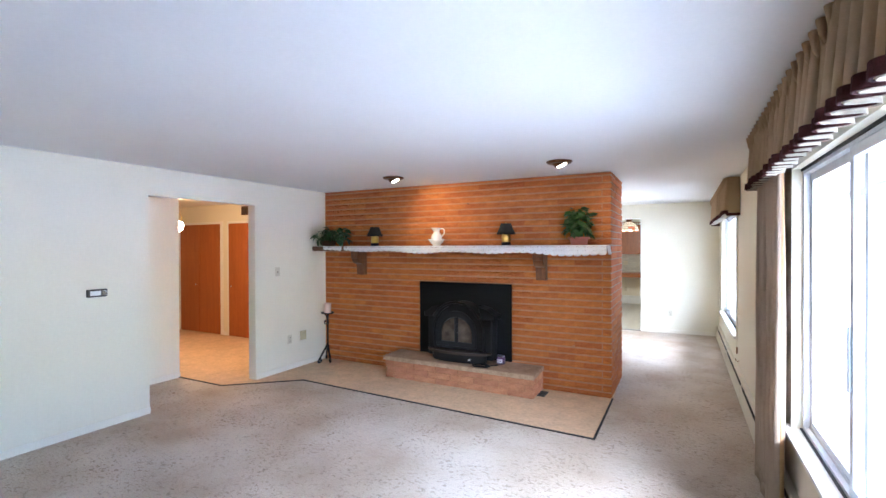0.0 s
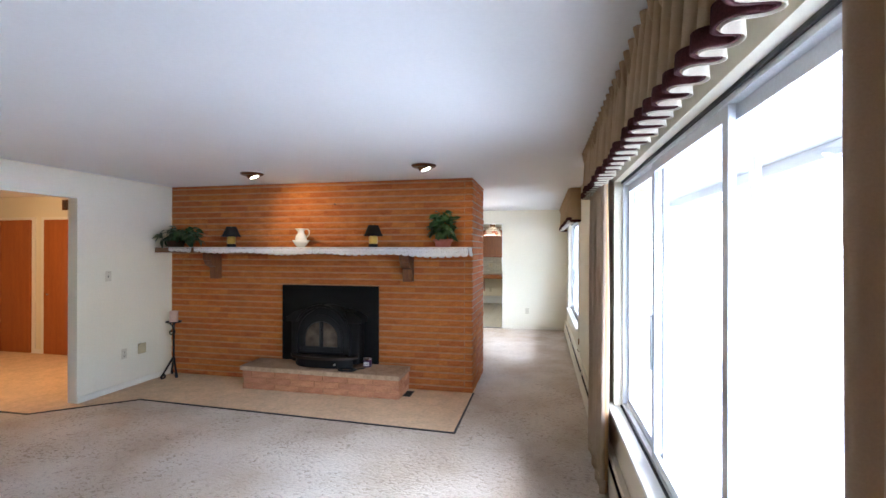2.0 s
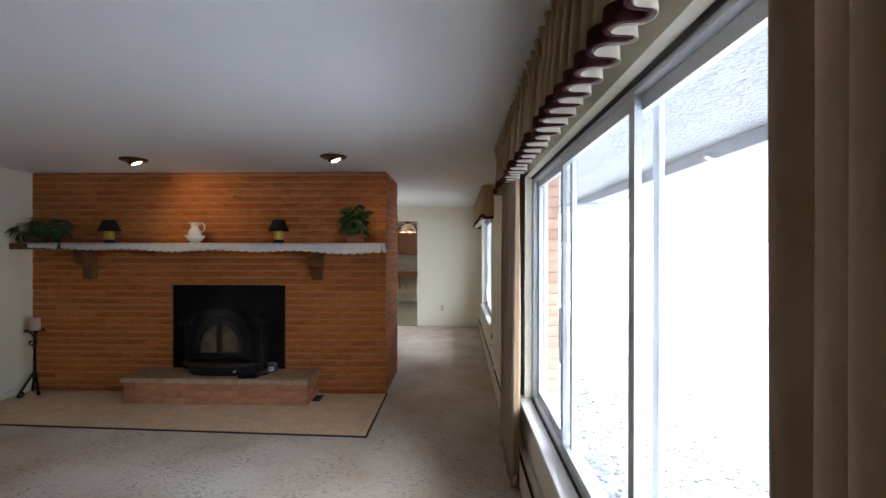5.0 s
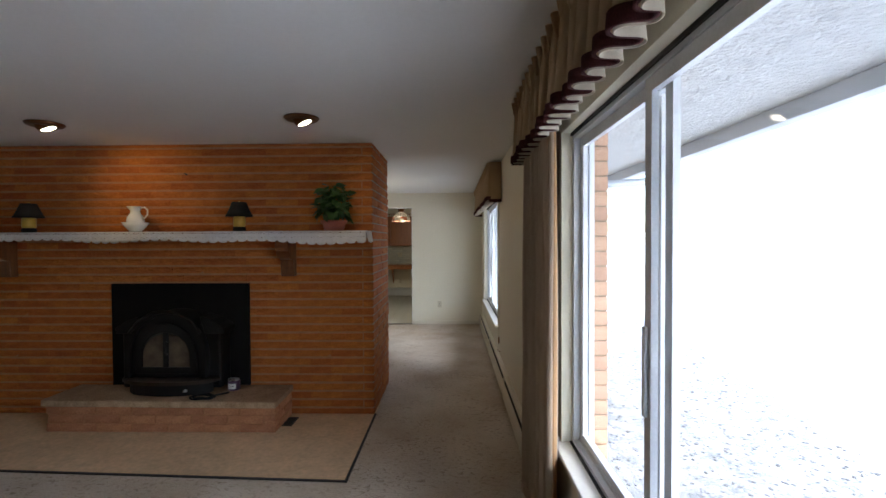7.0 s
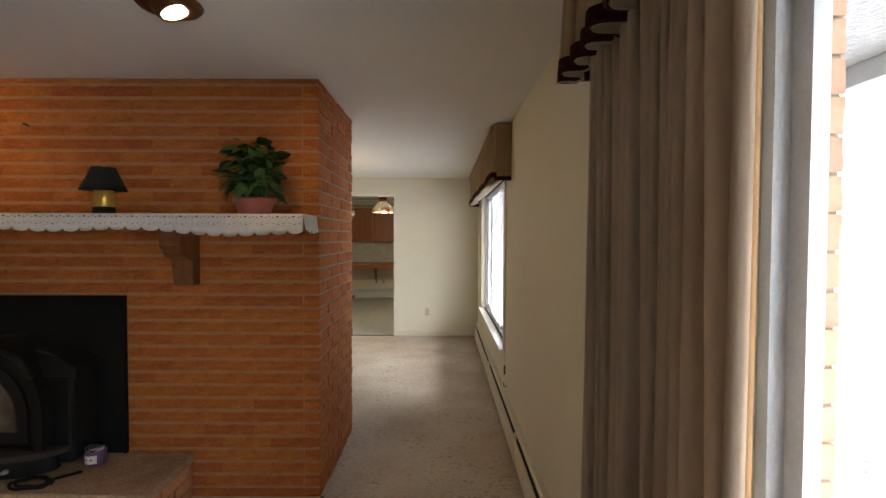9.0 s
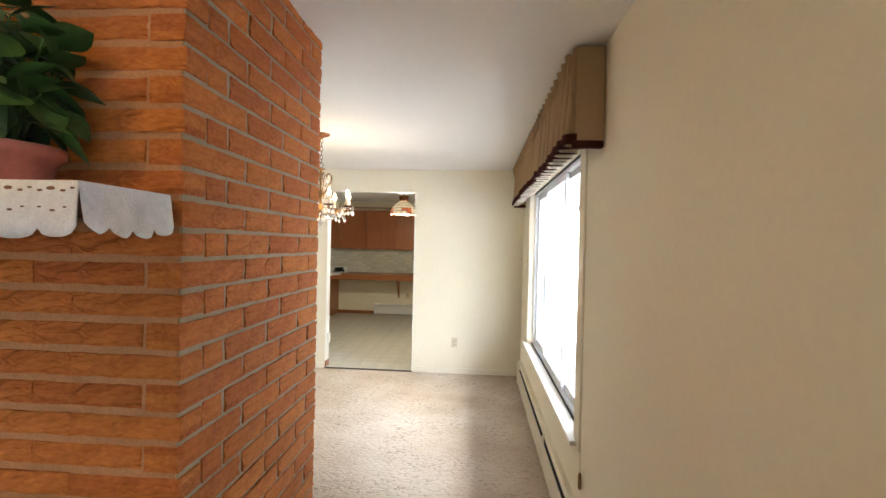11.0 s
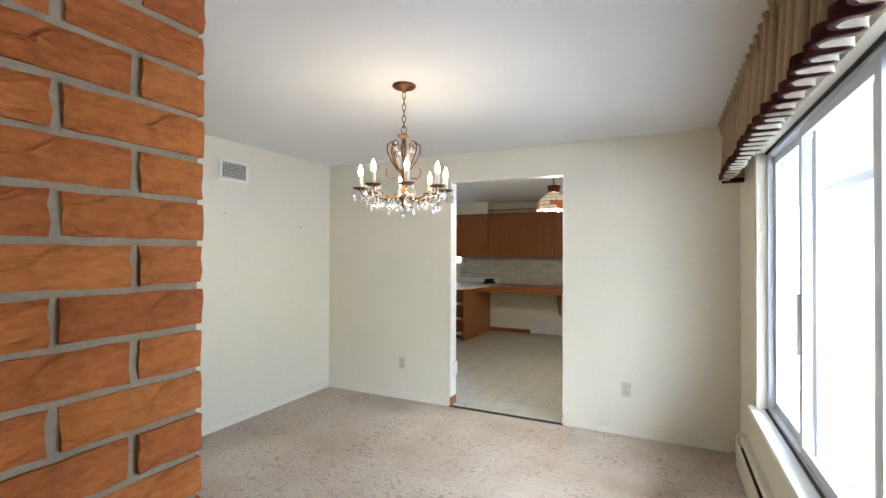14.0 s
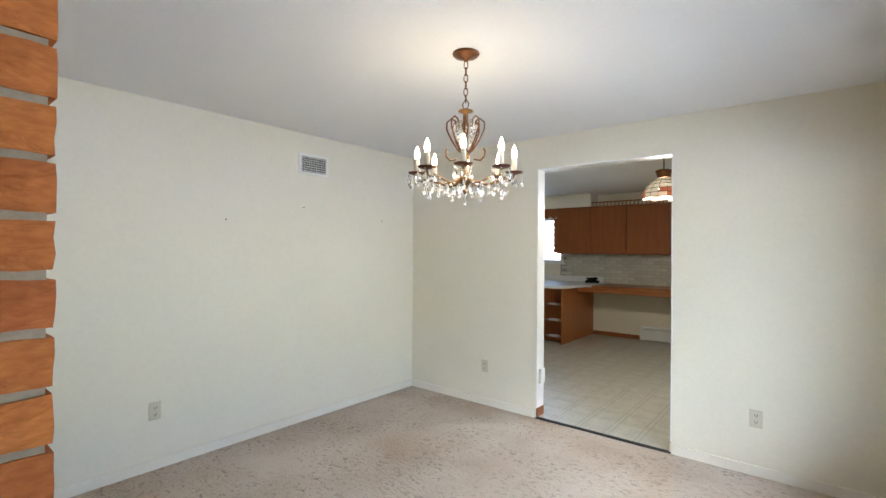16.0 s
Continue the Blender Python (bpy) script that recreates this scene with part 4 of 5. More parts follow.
part("backing", prism(arch(0.26, 0.27, 0.455), 1, -0.2765, -0.2752), M_SLOT, stove)
for s in (-1, 1):
    pts = [(CX + s * 0.022, 0.51)] + [(CX + s * (0.022 + 0.176 * math.sin(math.pi / 2 * i / 8)), 0.60 + 0.185 * math.cos(math.pi / 2 * i / 8)) for i in range(9)] + [(CX + s * 0.198, 0.51)]
    dr = part("door_pane", prism(pts, 1, -0.282, -0.277), M_FIREGLASS, door, "sooty arched stove glass")
part("door_mullion", box((CX - 0.022, -0.296, 0.505), (CX + 0.022, -0.2757, 0.80), 0.004), M_IRON, door)
part("door_handle", tube([(CX + 0.02, -0.298, 0.62), (CX + 0.02, -0.322, 0.625), (CX + 0.02, -0.324, 0.72), (CX + 0.02, -0.298, 0.725)], 0.007, 8), M_IRON, door, "slim iron handle", True)


def half_oval(rx, ry, y, n=20):
    return [(CX - rx * math.cos(math.pi * i / n), y - ry * math.sin(math.pi * i / n)) for i in range(n + 1)]


part("ash_lip", prism(half_oval(0.42, 0.175, -0.205), 2, 0.375, 0.405, 0.006), M_RUST, stove, "browned cast ash lip")
part("base", prism(half_oval(0.36, 0.135, -0.205), 2, HZ + 0.001, 0.374, 0.008), M_IRON, stove)
part("knob", lathe([(0.004, 0), (0.018, 0.004), (0.018, 0.016), (0.006, 0.024)], (CX + 0.19, -0.345, 0.315), 12), M_CHROME, stove, "", True)

# candle jar and poker loop on the slab
jar = thing("candle_jar", (-2.455, -0.15, HZ), "small purple jar candle with a white label on the hearth", "candle")
part("glass_jar", lathe([(0.036, 0.001), (0.041, 0.006), (0.041, 0.062), (0.037, 0.068)], (-2.455, -0.15, HZ), 20), M_PURPLE, jar, "", True)
part("lid", lathe([(0.038, 0.0685), (0.039, 0.080), (0.034, 0.083)], (-2.455, -0.15, HZ), 20), M_CHROME, jar, "pale metal lid", True)
lab = bmesh.new()
arcs = [(-2.455 + 0.0418 * math.cos(a), -0.15 + 0.0418 * math.sin(a)) for a in [radians(232 + 10 * i) for i in range(9)]]
for p, q in zip(arcs, arcs[1:]):
    lab.faces.new([lab.verts.new(c) for c in ((*p, HZ + 0.016), (*q, HZ + 0.016), (*q, HZ + 0.052), (*p, HZ + 0.052))])
paper = part("paper_label", lab, M_LABEL, jar, "white paper label")
ink = bmesh.new()
for i in (2, 4, 5):
    p, q = [(-2.455 + 0.0424 * math.cos(a), -0.15 + 0.0424 * math.sin(a)) for a in (radians(233 + 10 * i), radians(240 + 10 * i))]
    ink.faces.new([ink.verts.new(c) for c in ((*p, HZ + 0.030), (*q, HZ + 0.030), (*q, HZ + 0.037), (*p, HZ + 0.037))])
part("print_bar", ink, M_INK, paper, "dark unreadable print")
jar.scale = (1.22, 1.22, 1.22)
cordp = []
for i in range(60):
    a = 2 * math.pi * i / 26
    r = 0.095 - 0.0006 * i
    cordp.append((-2.62 + r * 1.15 * math.cos(a) + 0.0004 * i, -0.375 + 0.62 * r * math.sin(a), HZ + 0.0085 + 0.008 * (i // 26) + 0.003 * math.sin(i)))
cordp += [(-2.55 + 0.025 * i, -0.34 + 0.022 * i, HZ + 0.0085) for i in range(5)]
solo("coiled_cable", tube(cordp, 0.0075, 7), M_BLACK, "black cable coiled on the hearth slab", "cable", smooth=True)

# ---- mantel ----
MT = 1.648
mantel = thing("mantel_shelf", (-3.25, -0.14, 1.58), "dark stained wooden mantel shelf on two corbels", "mantel")
part("shelf", box((XL + 0.006, -0.275, 1.583), (-1.275, -0.006, MT), 0.006, 2), M_MANTEL, mantel)
for x in (-4.545, -2.00):
    out = [(-0.006, 1.255), (-0.075, 1.255), (-0.082, 1.275), (-0.084, 1.40)]
    out += [(-0.095 - 0.095 * math.sin(math.pi / 2 * i / 6), 1.405 + 0.075 * (1 - math.cos(math.pi / 2 * i / 6))) for i in range(7)]
    out += [(-0.205, 1.49), (-0.215, 1.51), (-0.215, 1.582), (-0.006, 1.582)]
    part("corbel", prism(out, 0, x - 0.058, x + 0.058, 0.005), M_CORBEL, mantel, "carved wooden corbel")


def lace(x0, x1, seed, label):
    """A crocheted runner: a thin sheet over the shelf and a hanging edge cut in scallops."""
    th = thing("lace_runner", ((x0 + x1) / 2, -0.2, MT), label, "lace runner", "lace runners on the mantel")
    rnd = random.Random(seed)
    part("top_sheet", box((x0, -0.279, MT + 0.0008), (x1, -0.035, MT + 0.0035)), M_LACE, th)
    n = max(4, round((x1 - x0) / 0.083))
    step = (x1 - x0) / n
    bm = bmesh.new()
    front, back, per = [], [], 8
    for i in range(n * per + 1):
        x = x0 + (x1 - x0) * i / (n * per)
        k, f = divmod(i, per)
        sag = 0.050 + 0.011 * (x + 4.66) + 0.006 * math.sin(3.1 * x) + 0.010 * math.sin(7 * x + seed)
        bulge = 0.019 * math.sqrt(max(0.0, 1 - (2 * f / per - 1) ** 2))
        wob = 0.007 * math.sin(11 * x + seed) + 0.003 * math.sin(29 * x)
        cols = []
        for j in range(5):
            g = j / 4
            z = MT + 0.002 - (sag + bulge) * g if j else MT + 0.0035
            cols.append((x, -0.281 - 0.006 * g - wob * g - (0.004 if j else 0.0), z))
        front.append([bm.verts.new(c) for c in cols])
        back.append([bm.verts.new((c[0], c[1] + 0.0035, c[2])) for c in cols])
    for rows in (front, back):
        for a, b in zip(rows, rows[1:]):
            for j in range(4):
                bm.faces.new((a[j], b[j], b[j + 1], a[j + 1]))
    for a, b, c, d in zip(front, front[1:], back, back[1:]):
        bm.faces.new((a[4], b[4], d[4], c[4]))
        bm.faces.new((a[0], b[0], d[0], c[0]))
    for k in (0, -1):
        for j in range(4):
            bm.faces.new((front[k][j], front[k][j + 1], back[k][j + 1], back[k][j]))
    part("scalloped_edge", bm, M_LACE, th, "scalloped crochet border", True)
    # rows of small dark discs added in front of the border to stand for eyelets
    discs = bmesh.new()
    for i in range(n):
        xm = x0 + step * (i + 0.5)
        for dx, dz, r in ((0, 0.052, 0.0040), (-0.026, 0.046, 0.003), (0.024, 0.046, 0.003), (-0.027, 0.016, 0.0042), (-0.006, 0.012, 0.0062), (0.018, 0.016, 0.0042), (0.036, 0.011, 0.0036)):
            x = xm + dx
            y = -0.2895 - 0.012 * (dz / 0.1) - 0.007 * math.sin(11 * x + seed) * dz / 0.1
            c = [discs.verts.new((x + 1.5 * r * math.cos(a), y, MT - dz + 0.6 * r * math.sin(a))) for a in [2 * math.pi * q / 7 for q in range(7)]]
            discs.faces.new(c)
    tagged(part("eyelet_discs", discs, M_MANTEL, th, "dark wood-coloured discs laid on the lace as eyelets"), kind="stuff")
    return th


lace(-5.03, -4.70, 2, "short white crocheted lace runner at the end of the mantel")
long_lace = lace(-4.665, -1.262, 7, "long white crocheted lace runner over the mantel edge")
endp = bmesh.new()
ev = []
EN = 32
for j in range(6):
    g = j / 5
    row = []
    for k in range(EN + 1):
        y = -0.285 + 0.25 * k / EN
        drop = 0.074 + 0.016 * abs(math.sin(math.pi * k / 8)) ** 0.6 + 0.014 * math.sin(math.pi * k / EN)
        row.append(endp.verts.new((-1.262 + 0.012 * g + 0.005 * g * math.sin(k * 0.7), y, MT + 0.003 - drop * g)))
    ev.append(row)
for a, b in zip(ev, ev[1:]):
    for k in range(EN):
        endp.faces.new((a[k], a[k + 1], b[k + 1], b[k]))
part("hanging_end", endp, M_LACE, long_lace, "crocheted end hanging over the shelf", True)


def table_lamp(x, label, turn):
    th = thing("mantel_lamp", (x, -0.15, MT + 0.004), label, "lamp", "small lamps on the mantel")
    z = MT + 0.0045
    part("base", lathe([(0.050, 0), (0.054, 0.006), (0.052, 0.030), (0.046, 0.038)], (x, -0.15, z), 20), M_SHADE, th, "dark round base", True)
    part("body", lathe([(0.045, 0.0385), (0.050, 0.046), (0.050, 0.118), (0.044, 0.128), (0.018, 0.132), (0.010, 0.150)], (x, -0.15, z), 24), M_GOLD, th, "shiny brass drum", True)
    sh = lathe([(0.112, 0.128), (0.096, 0.160), (0.075, 0.205), (0.058, 0.252), (0.054, 0.252), (0.071, 0.205), (0.092, 0.160), (0.109, 0.129)], (x, -0.15, z), 28)
    shade = part("shade", sh, M_SHADE, th, "black flared paper shade", True)
    part("finial", lathe([(0.056, 0.2485), (0.056, 0.2505), (0.006, 0.2508), (0.006, 0.262)], (x, -0.15, z), 12), M_GOLD, shade, "", True)
    return th


table_lamp(-4.245, "small brass lamp with a black shade, unlit, on the mantel", 0)
table_lamp(-2.388, "small brass lamp with a black shade, unlit, on the lace", 1)

# pitcher in its bowl
jx, jz = -3.30, MT + 0.0045
bowl = thing("wash_bowl", (jx, -0.15, jz), "white porcelain wash bowl on the lace runner", "bowl")
part("bowl", lathe([(0.050, 0), (0.050, 0.010), (0.062, 0.020), (0.084, 0.048), (0.104, 0.080), (0.100, 0.082), (0.078, 0.054), (0.046, 0.022), (0.01, 0.018)], (jx, -0.15, jz), 32,
                   wave=lambda a, z: 1 + (0.03 * math.sin(8 * a) if z > 0.08 else 0)), M_PORC, bowl, "", True)
pit = thing("pitcher", (jx, -0.15, jz + 0.019), "white porcelain pitcher standing in the wash bowl", "pitcher")
zb = jz + 0.0195


def spout(a, z):
    return 1 + (0.55 * max(0, math.cos(a - math.pi)) ** 6 if z > 0.185 else 0.15 * max(0, math.cos(a - math.pi)) ** 6 if z > 0.16 else 0)


part("jug", lathe([(0.036, 0), (0.040, 0.008), (0.062, 0.040), (0.070, 0.075), (0.062, 0.110), (0.042, 0.140), (0.036, 0.160), (0.046, 0.195), (0.050, 0.202), (0.044, 0.200), (0.030, 0.165), (0.01, 0.160)],
                  (jx, -0.15, zb), 32, wave=spout), M_PORC, pit, "", True)
part("handle", tube([(jx + 0.046, -0.15, zb + 0.186), (jx + 0.080, -0.15, zb + 0.196), (jx + 0.108, -0.15, zb + 0.170), (jx + 0.106, -0.15, zb + 0.130), (jx + 0.080, -0.15, zb + 0.100), (jx + 0.060, -0.15, zb + 0.092)],
                    [0.008, 0.008, 0.007, 0.007, 0.007, 0.009], 8), M_PORC, pit, "", True)


# ---- plants ----
def leaf_mesh(name, length, width, curl, heart):
    bm = bmesh.new()
    rows = []
    n = 7
    for i in range(n + 1):
        t = i / n
        w = width * (math.sin(math.pi * min(1, t * 0.92 + 0.08)) ** (0.75 if heart else 1.0)) * (1.25 - 0.75 * t if heart else 1.0)
        y = length * t
        z = curl * t * t
        if i == n:
            w = 0.0008
        rows.append([bm.verts.new((s * w, y - (0.25 * width if heart and abs(s) == 1 and i == 0 else 0), z + 0.22 * w * abs(s))) for s in (-1, -0.5, 0, 0.5, 1)])
    for a, b in zip(rows, rows[1:]):
        for k in range(4):
            bm.faces.new((a[k], a[k + 1], b[k + 1], b[k]))
    stem = tube([(0, 0, 0), (0, -length * 0.5, -0.25 * length)], 0.0018, 4)
    me2 = bpy.data.meshes.new("stem")
    stem.to_mesh(me2)
    stem.free()
    bm.from_mesh(me2)
    return mesh_of(name, bm, M_LEAF, True)


def foliage(th, meshes, count, center, spread, up, size, seed, droop=0.0):
    rnd = random.Random(seed)
    inv = th.matrix_basis.inverted()
    for i in range(count):
        a = rnd.uniform(0, 2 * math.pi)
        e = rnd.uniform(-0.15, 1.0)
        r = rnd.uniform(0.25, 1.0)
        at = Vector(center) + Vector((spread[0] * r * math.cos(a), spread[1] * r * math.sin(a), up * e * (1.15 - 0.55 * r)))
        ob = new("leaf", rnd.choice(meshes))
        sc = size * rnd.uniform(0.7, 1.25)
        ob.matrix_basis = Matrix.LocRotScale(at, Euler((rnd.uniform(-0.9, 0.7) - droop * r, rnd.uniform(-0.6, 0.6), a - math.pi / 2 + rnd.uniform(-0.7, 0.7))), (sc, sc, sc))
        ob.parent = th
        ob.matrix_parent_inverse = inv


heart_leaves = [leaf_mesh("leaf", 0.075, 0.028, -0.012, True), leaf_mesh("leaf", 0.065, 0.026, -0.022, True)]
blade_leaves = [leaf_mesh("leaf", 0.095, 0.019, -0.018, False), leaf_mesh("leaf", 0.085, 0.024, -0.03, False), leaf_mesh("leaf", 0.080, 0.030, -0.012, False)]

pr = thing("potted_plant", (-1.565, -0.15, MT + 0.004), "bushy green house plant in a pink terracotta pot on the lace", "plant")
part("pot", lathe([(0.078, 0), (0.082, 0.004), (0.098, 0.062), (0.112, 0.064), (0.114, 0.088), (0.104, 0.088), (0.100, 0.07), (0.02, 0.068)], (-1.565, -0.15, MT + 0.0045), 28), M_TERRA, pr, "glossy pink terracotta pot", True)
part("soil", lathe([(0.098, 0.0), (0.05, 0.008), (0.01, 0.010)], (-1.565, -0.15, MT + 0.079), 20), M_SOIL, pr, "", True)
stems = bmesh.new()
rs = random.Random(21)
for i in range(16):
    a, r = rs.uniform(0, 6.28), rs.uniform(0.03, 0.13)
    top = (-1.565 + r * math.cos(a), -0.15 + 0.75 * r * math.sin(a), MT + rs.uniform(0.2, 0.36))
    tube([(-1.565 + 0.2 * r * math.cos(a), -0.15 + 0.2 * r * math.sin(a), MT + 0.08), (-1.565 + 0.5 * r * math.cos(a), -0.15 + 0.4 * r * math.sin(a), MT + 0.18), top], [0.004, 0.003, 0.002], 5, stems)
part("stems", stems, M_LEAF, pr, "", True)
foliage(pr, blade_leaves, 170, (-1.565, -0.16, MT + 0.16), (0.118, 0.100), 0.25, 1.05, 8, 0.25)

pl = thing("trailing_plant", (-5.03, -0.15, MT + 0.004), "trailing green pothos in a dark wicker basket on the mantel", "plant")
part("basket", lathe([(0.085, 0), (0.09, 0.004), (0.105, 0.070), (0.108, 0.078), (0.100, 0.078), (0.02, 0.070)], (-5.05, -0.15, MT + 0.0045), 26, wave=lambda a, z: 1 + 0.012 * math.sin(26 * a)), M_BASKET, pl, "dark woven basket", True)
st = bmesh.new()
rs = random.Random(33)
for i in range(14):
    a = rs.uniform(-2.9, 0.4)
    r = rs.uniform(0.12, 0.26)
    tube([(-5.05, -0.15, MT + 0.075), (-5.05 + 0.45 * r * math.cos(a), -0.15 + 0.4 * r * math.sin(a), MT + 0.22), (min(-4.60, max(-5.2, -5.05 + r * math.cos(a))), -0.15 + 0.7 * r * math.sin(a), MT + rs.uniform(0.10, 0.22))], [0.004, 0.003, 0.002], 5, st)
part("stems", st, M_LEAF, pl, "", True)
foliage(pl, heart_leaves, 125, (-4.90, -0.22, MT + 0.10), (0.29, 0.15), 0.16, 1.25, 14, 0.6)

# ---- candle stand ----
sx, sy = -5.085, -0.14
cs = thing("candle_stand", (sx, sy, 0.005), "black wrought-iron floor candle stand with scrolled feet", "candle stand")
twist = bmesh.new()
for k in range(4):
    ph = k * math.pi / 2
    tube([(sx + 0.006 * math.cos(ph + i * 0.5), sy + 0.006 * math.sin(ph + i * 0.5), 0.20 + 0.44 * i / 40) for i in range(41)], 0.0075, 5, twist)
part("twisted_stem", twist, M_IRON, cs, "", True)
for k in range(3):
    a = radians(-100 + 120 * k)
    c, s_ = math.cos(a), math.sin(a)
    if k == 1:
        c, s_ = 0.6, -0.35
    pts = [(0.006, 0.25), (0.03, 0.20), (0.075, 0.12), (0.115, 0.05), (0.128, 0.026), (0.118, 0.0145), (0.095, 0.016), (0.082, 0.034), (0.094, 0.054), (0.108, 0.046)]
    part("foot", tube([(sx + 1.35 * r * c, sy + 1.35 * r * s_, z) for r, z in pts], 0.013, 7), M_IRON, cs, "", True)
    pts2 = [(0.006, 0.56), (0.03, 0.54), (0.052, 0.555), (0.055, 0.585), (0.038, 0.595), (0.034, 0.575)]
    part("scroll", tube([(sx + r * c, sy + r * s_, z) for r, z in pts2], 0.009, 6), M_IRON, cs, "", True)
    part("bracket", tube([(sx + 0.006 * c, sy + 0.006 * s_, 0.61), (sx + 0.025 * c, sy + 0.025 * s_, 0.66), (sx + 0.06 * c, sy + 0.06 * s_, 0.688)], 0.009, 6), M_IRON, cs, "", True)
part("collar", lathe([(0.012, 0), (0.024, 0.008), (0.024, 0.018), (0.012, 0.028)], (sx, sy, 0.215), 14), M_IRON, cs, "", True)
part("tray", lathe([(0.02, 0), (0.085, 0.004), (0.095, 0.022), (0.088, 0.020), (0.075, 0.010), (0.02, 0.009)], (sx, sy, 0.685), 24, wave=lambda a, z: 1 + 0.05 * math.sin(8 * a)), M_IRON, cs, "", True)
cdl = solo("pillar_candle", lathe([(0.047, 0), (0.048, 0.003), (0.048, 0.134), (0.043, 0.141), (0.018, 0.130), (0.004, 0.132)], (sx, sy, 0.6955), 24), M_WAX, "pale rose pillar candle on the iron stand", "candle", smooth=True)


# ---- ceiling lights ----
def eyeball(x, y, aim, label):
    th = thing("ceiling_light", (x, y, H), label, "ceiling light", "eyeball ceiling lights")
    part("trim_ring", lathe([(0.060, -0.004), (0.118, -0.001), (0.122, -0.006), (0.110, -0.020), (0.082, -0.028), (0.066, -0.022)], (x, y, H), 32), M_BRONZE, th, "copper-coloured trim ring", True)
    d = (Vector(aim) - Vector((x, y, H))).normalized()
    rot = Vector((0, 0, -1)).rotation_difference(d).to_matrix().to_4x4()
    cup = lathe([(0.074, 0.010), (0.076, -0.010), (0.070, -0.040), (0.062, -0.062), (0.055, -0.062), (0.058, -0.03)], (0, 0, 0), 28)
    cup.transform(Matrix.Translation((x, y, H + 0.016)) @ rot)
    ball = part("eyeball", cup, M_BRONZE, th, "tilting bronze eyeball", True)
    bulb = lathe([(0.054, -0.050), (0.050, -0.058), (0.030, -0.066), (0.004, -0.069)], (0, 0, 0), 24)
    bulb.transform(Matrix.Translation((x, y, H + 0.016)) @ rot)
    part("bulb", bulb, M_SPOTBULB, ball, "lit reflector bulb", True)
    return th


eyeball(-3.53, -0.765, (-3.25, -0.62, 1.75), "bronze eyeball ceiling light, lit, aimed at the brick")
eyeball(-1.605, -0.85, (-1.30, -0.80, 1.75), "bronze eyeball ceiling light, lit, near the brick corner")

# ---- chandelier ----
QX, QY = -1.845, 2.65
ch = thing("chandelier", (QX, QY, H), "aged brass chandelier with candle bulbs, lit, and hanging crystal drops", "chandelier")
part("canopy", lathe([(0.066, -0.001), (0.068, -0.006), (0.060, -0.016), (0.030, -0.026), (0.012, -0.034), (0.006, -0.042)], (QX, QY, H), 32), M_BRONZE, ch, "", True)


def link(z, turn):
    pts = []
    for i in range(16):
        a = 2 * math.pi * i / 16
        u, v = 0.010 * math.cos(a), 0.021 * math.sin(a)
        pts.append((QX + u * math.cos(turn), QY + u * math.sin(turn), z + v))
    return tube(pts, 0.0026, 6, closed=True)


z, k = H - 0.058, 0
while z > 2.20:
    part("chain_link", link(z, 0.4 + (math.pi / 2 if k % 2 else 0)), M_BRONZE, ch, "", True)
    z -= 0.034
    k += 1
part("loop", tube([(QX, QY, 2.212), (QX + 0.02, QY, 2.187), (QX + 0.012, QY, 2.163), (QX - 0.012, QY, 2.163), (QX - 0.02, QY, 2.187)], 0.003, 6, closed=True), M_BRONZE, ch, "", True)
part("column", lathe([(0.036, 2.153), (0.038, 2.147), (0.012, 2.140), (0.014, 2.10), (0.019, 2.08), (0.012, 2.03), (0.008, 1.965), (0.020, 1.948), (0.022, 1.92), (0.010, 1.90), (0.012, 1.85), (0.034, 1.825), (0.040, 1.805), (0.022, 1.785), (0.010, 1.765), (0.014, 1.752), (0.003, 1.735)],
                     (QX, QY, 0), 20), M_BRASS, ch, "turned brass column", True)
RA = 0.242
crystal_a = lathe([(0.001, 0.0), (0.0035, -0.004), (0.0085, -0.022), (0.0095, -0.030), (0.006, -0.040), (0.001, -0.045)], (0, 0, 0), 7)
me_drop = mesh_of("crystal", crystal_a, M_CRYSTAL)
me_bead = mesh_of("crystal_bead", lathe([(0.001, 0.006), (0.005, 0.003), (0.006, 0), (0.005, -0.003), (0.001, -0.006)], (0, 0, 0), 7), M_CRYSTAL)
ch_inv = ch.matrix_basis.inverted()


def hang(mesh, at, s=1.0, turn=0.0):
    ob = new("crystal", mesh)
    ob.matrix_basis = Matrix.LocRotScale(at, Euler((0, 0, turn)), (s, s, s))
    ob.parent = ch
    ob.matrix_parent_inverse = ch_inv


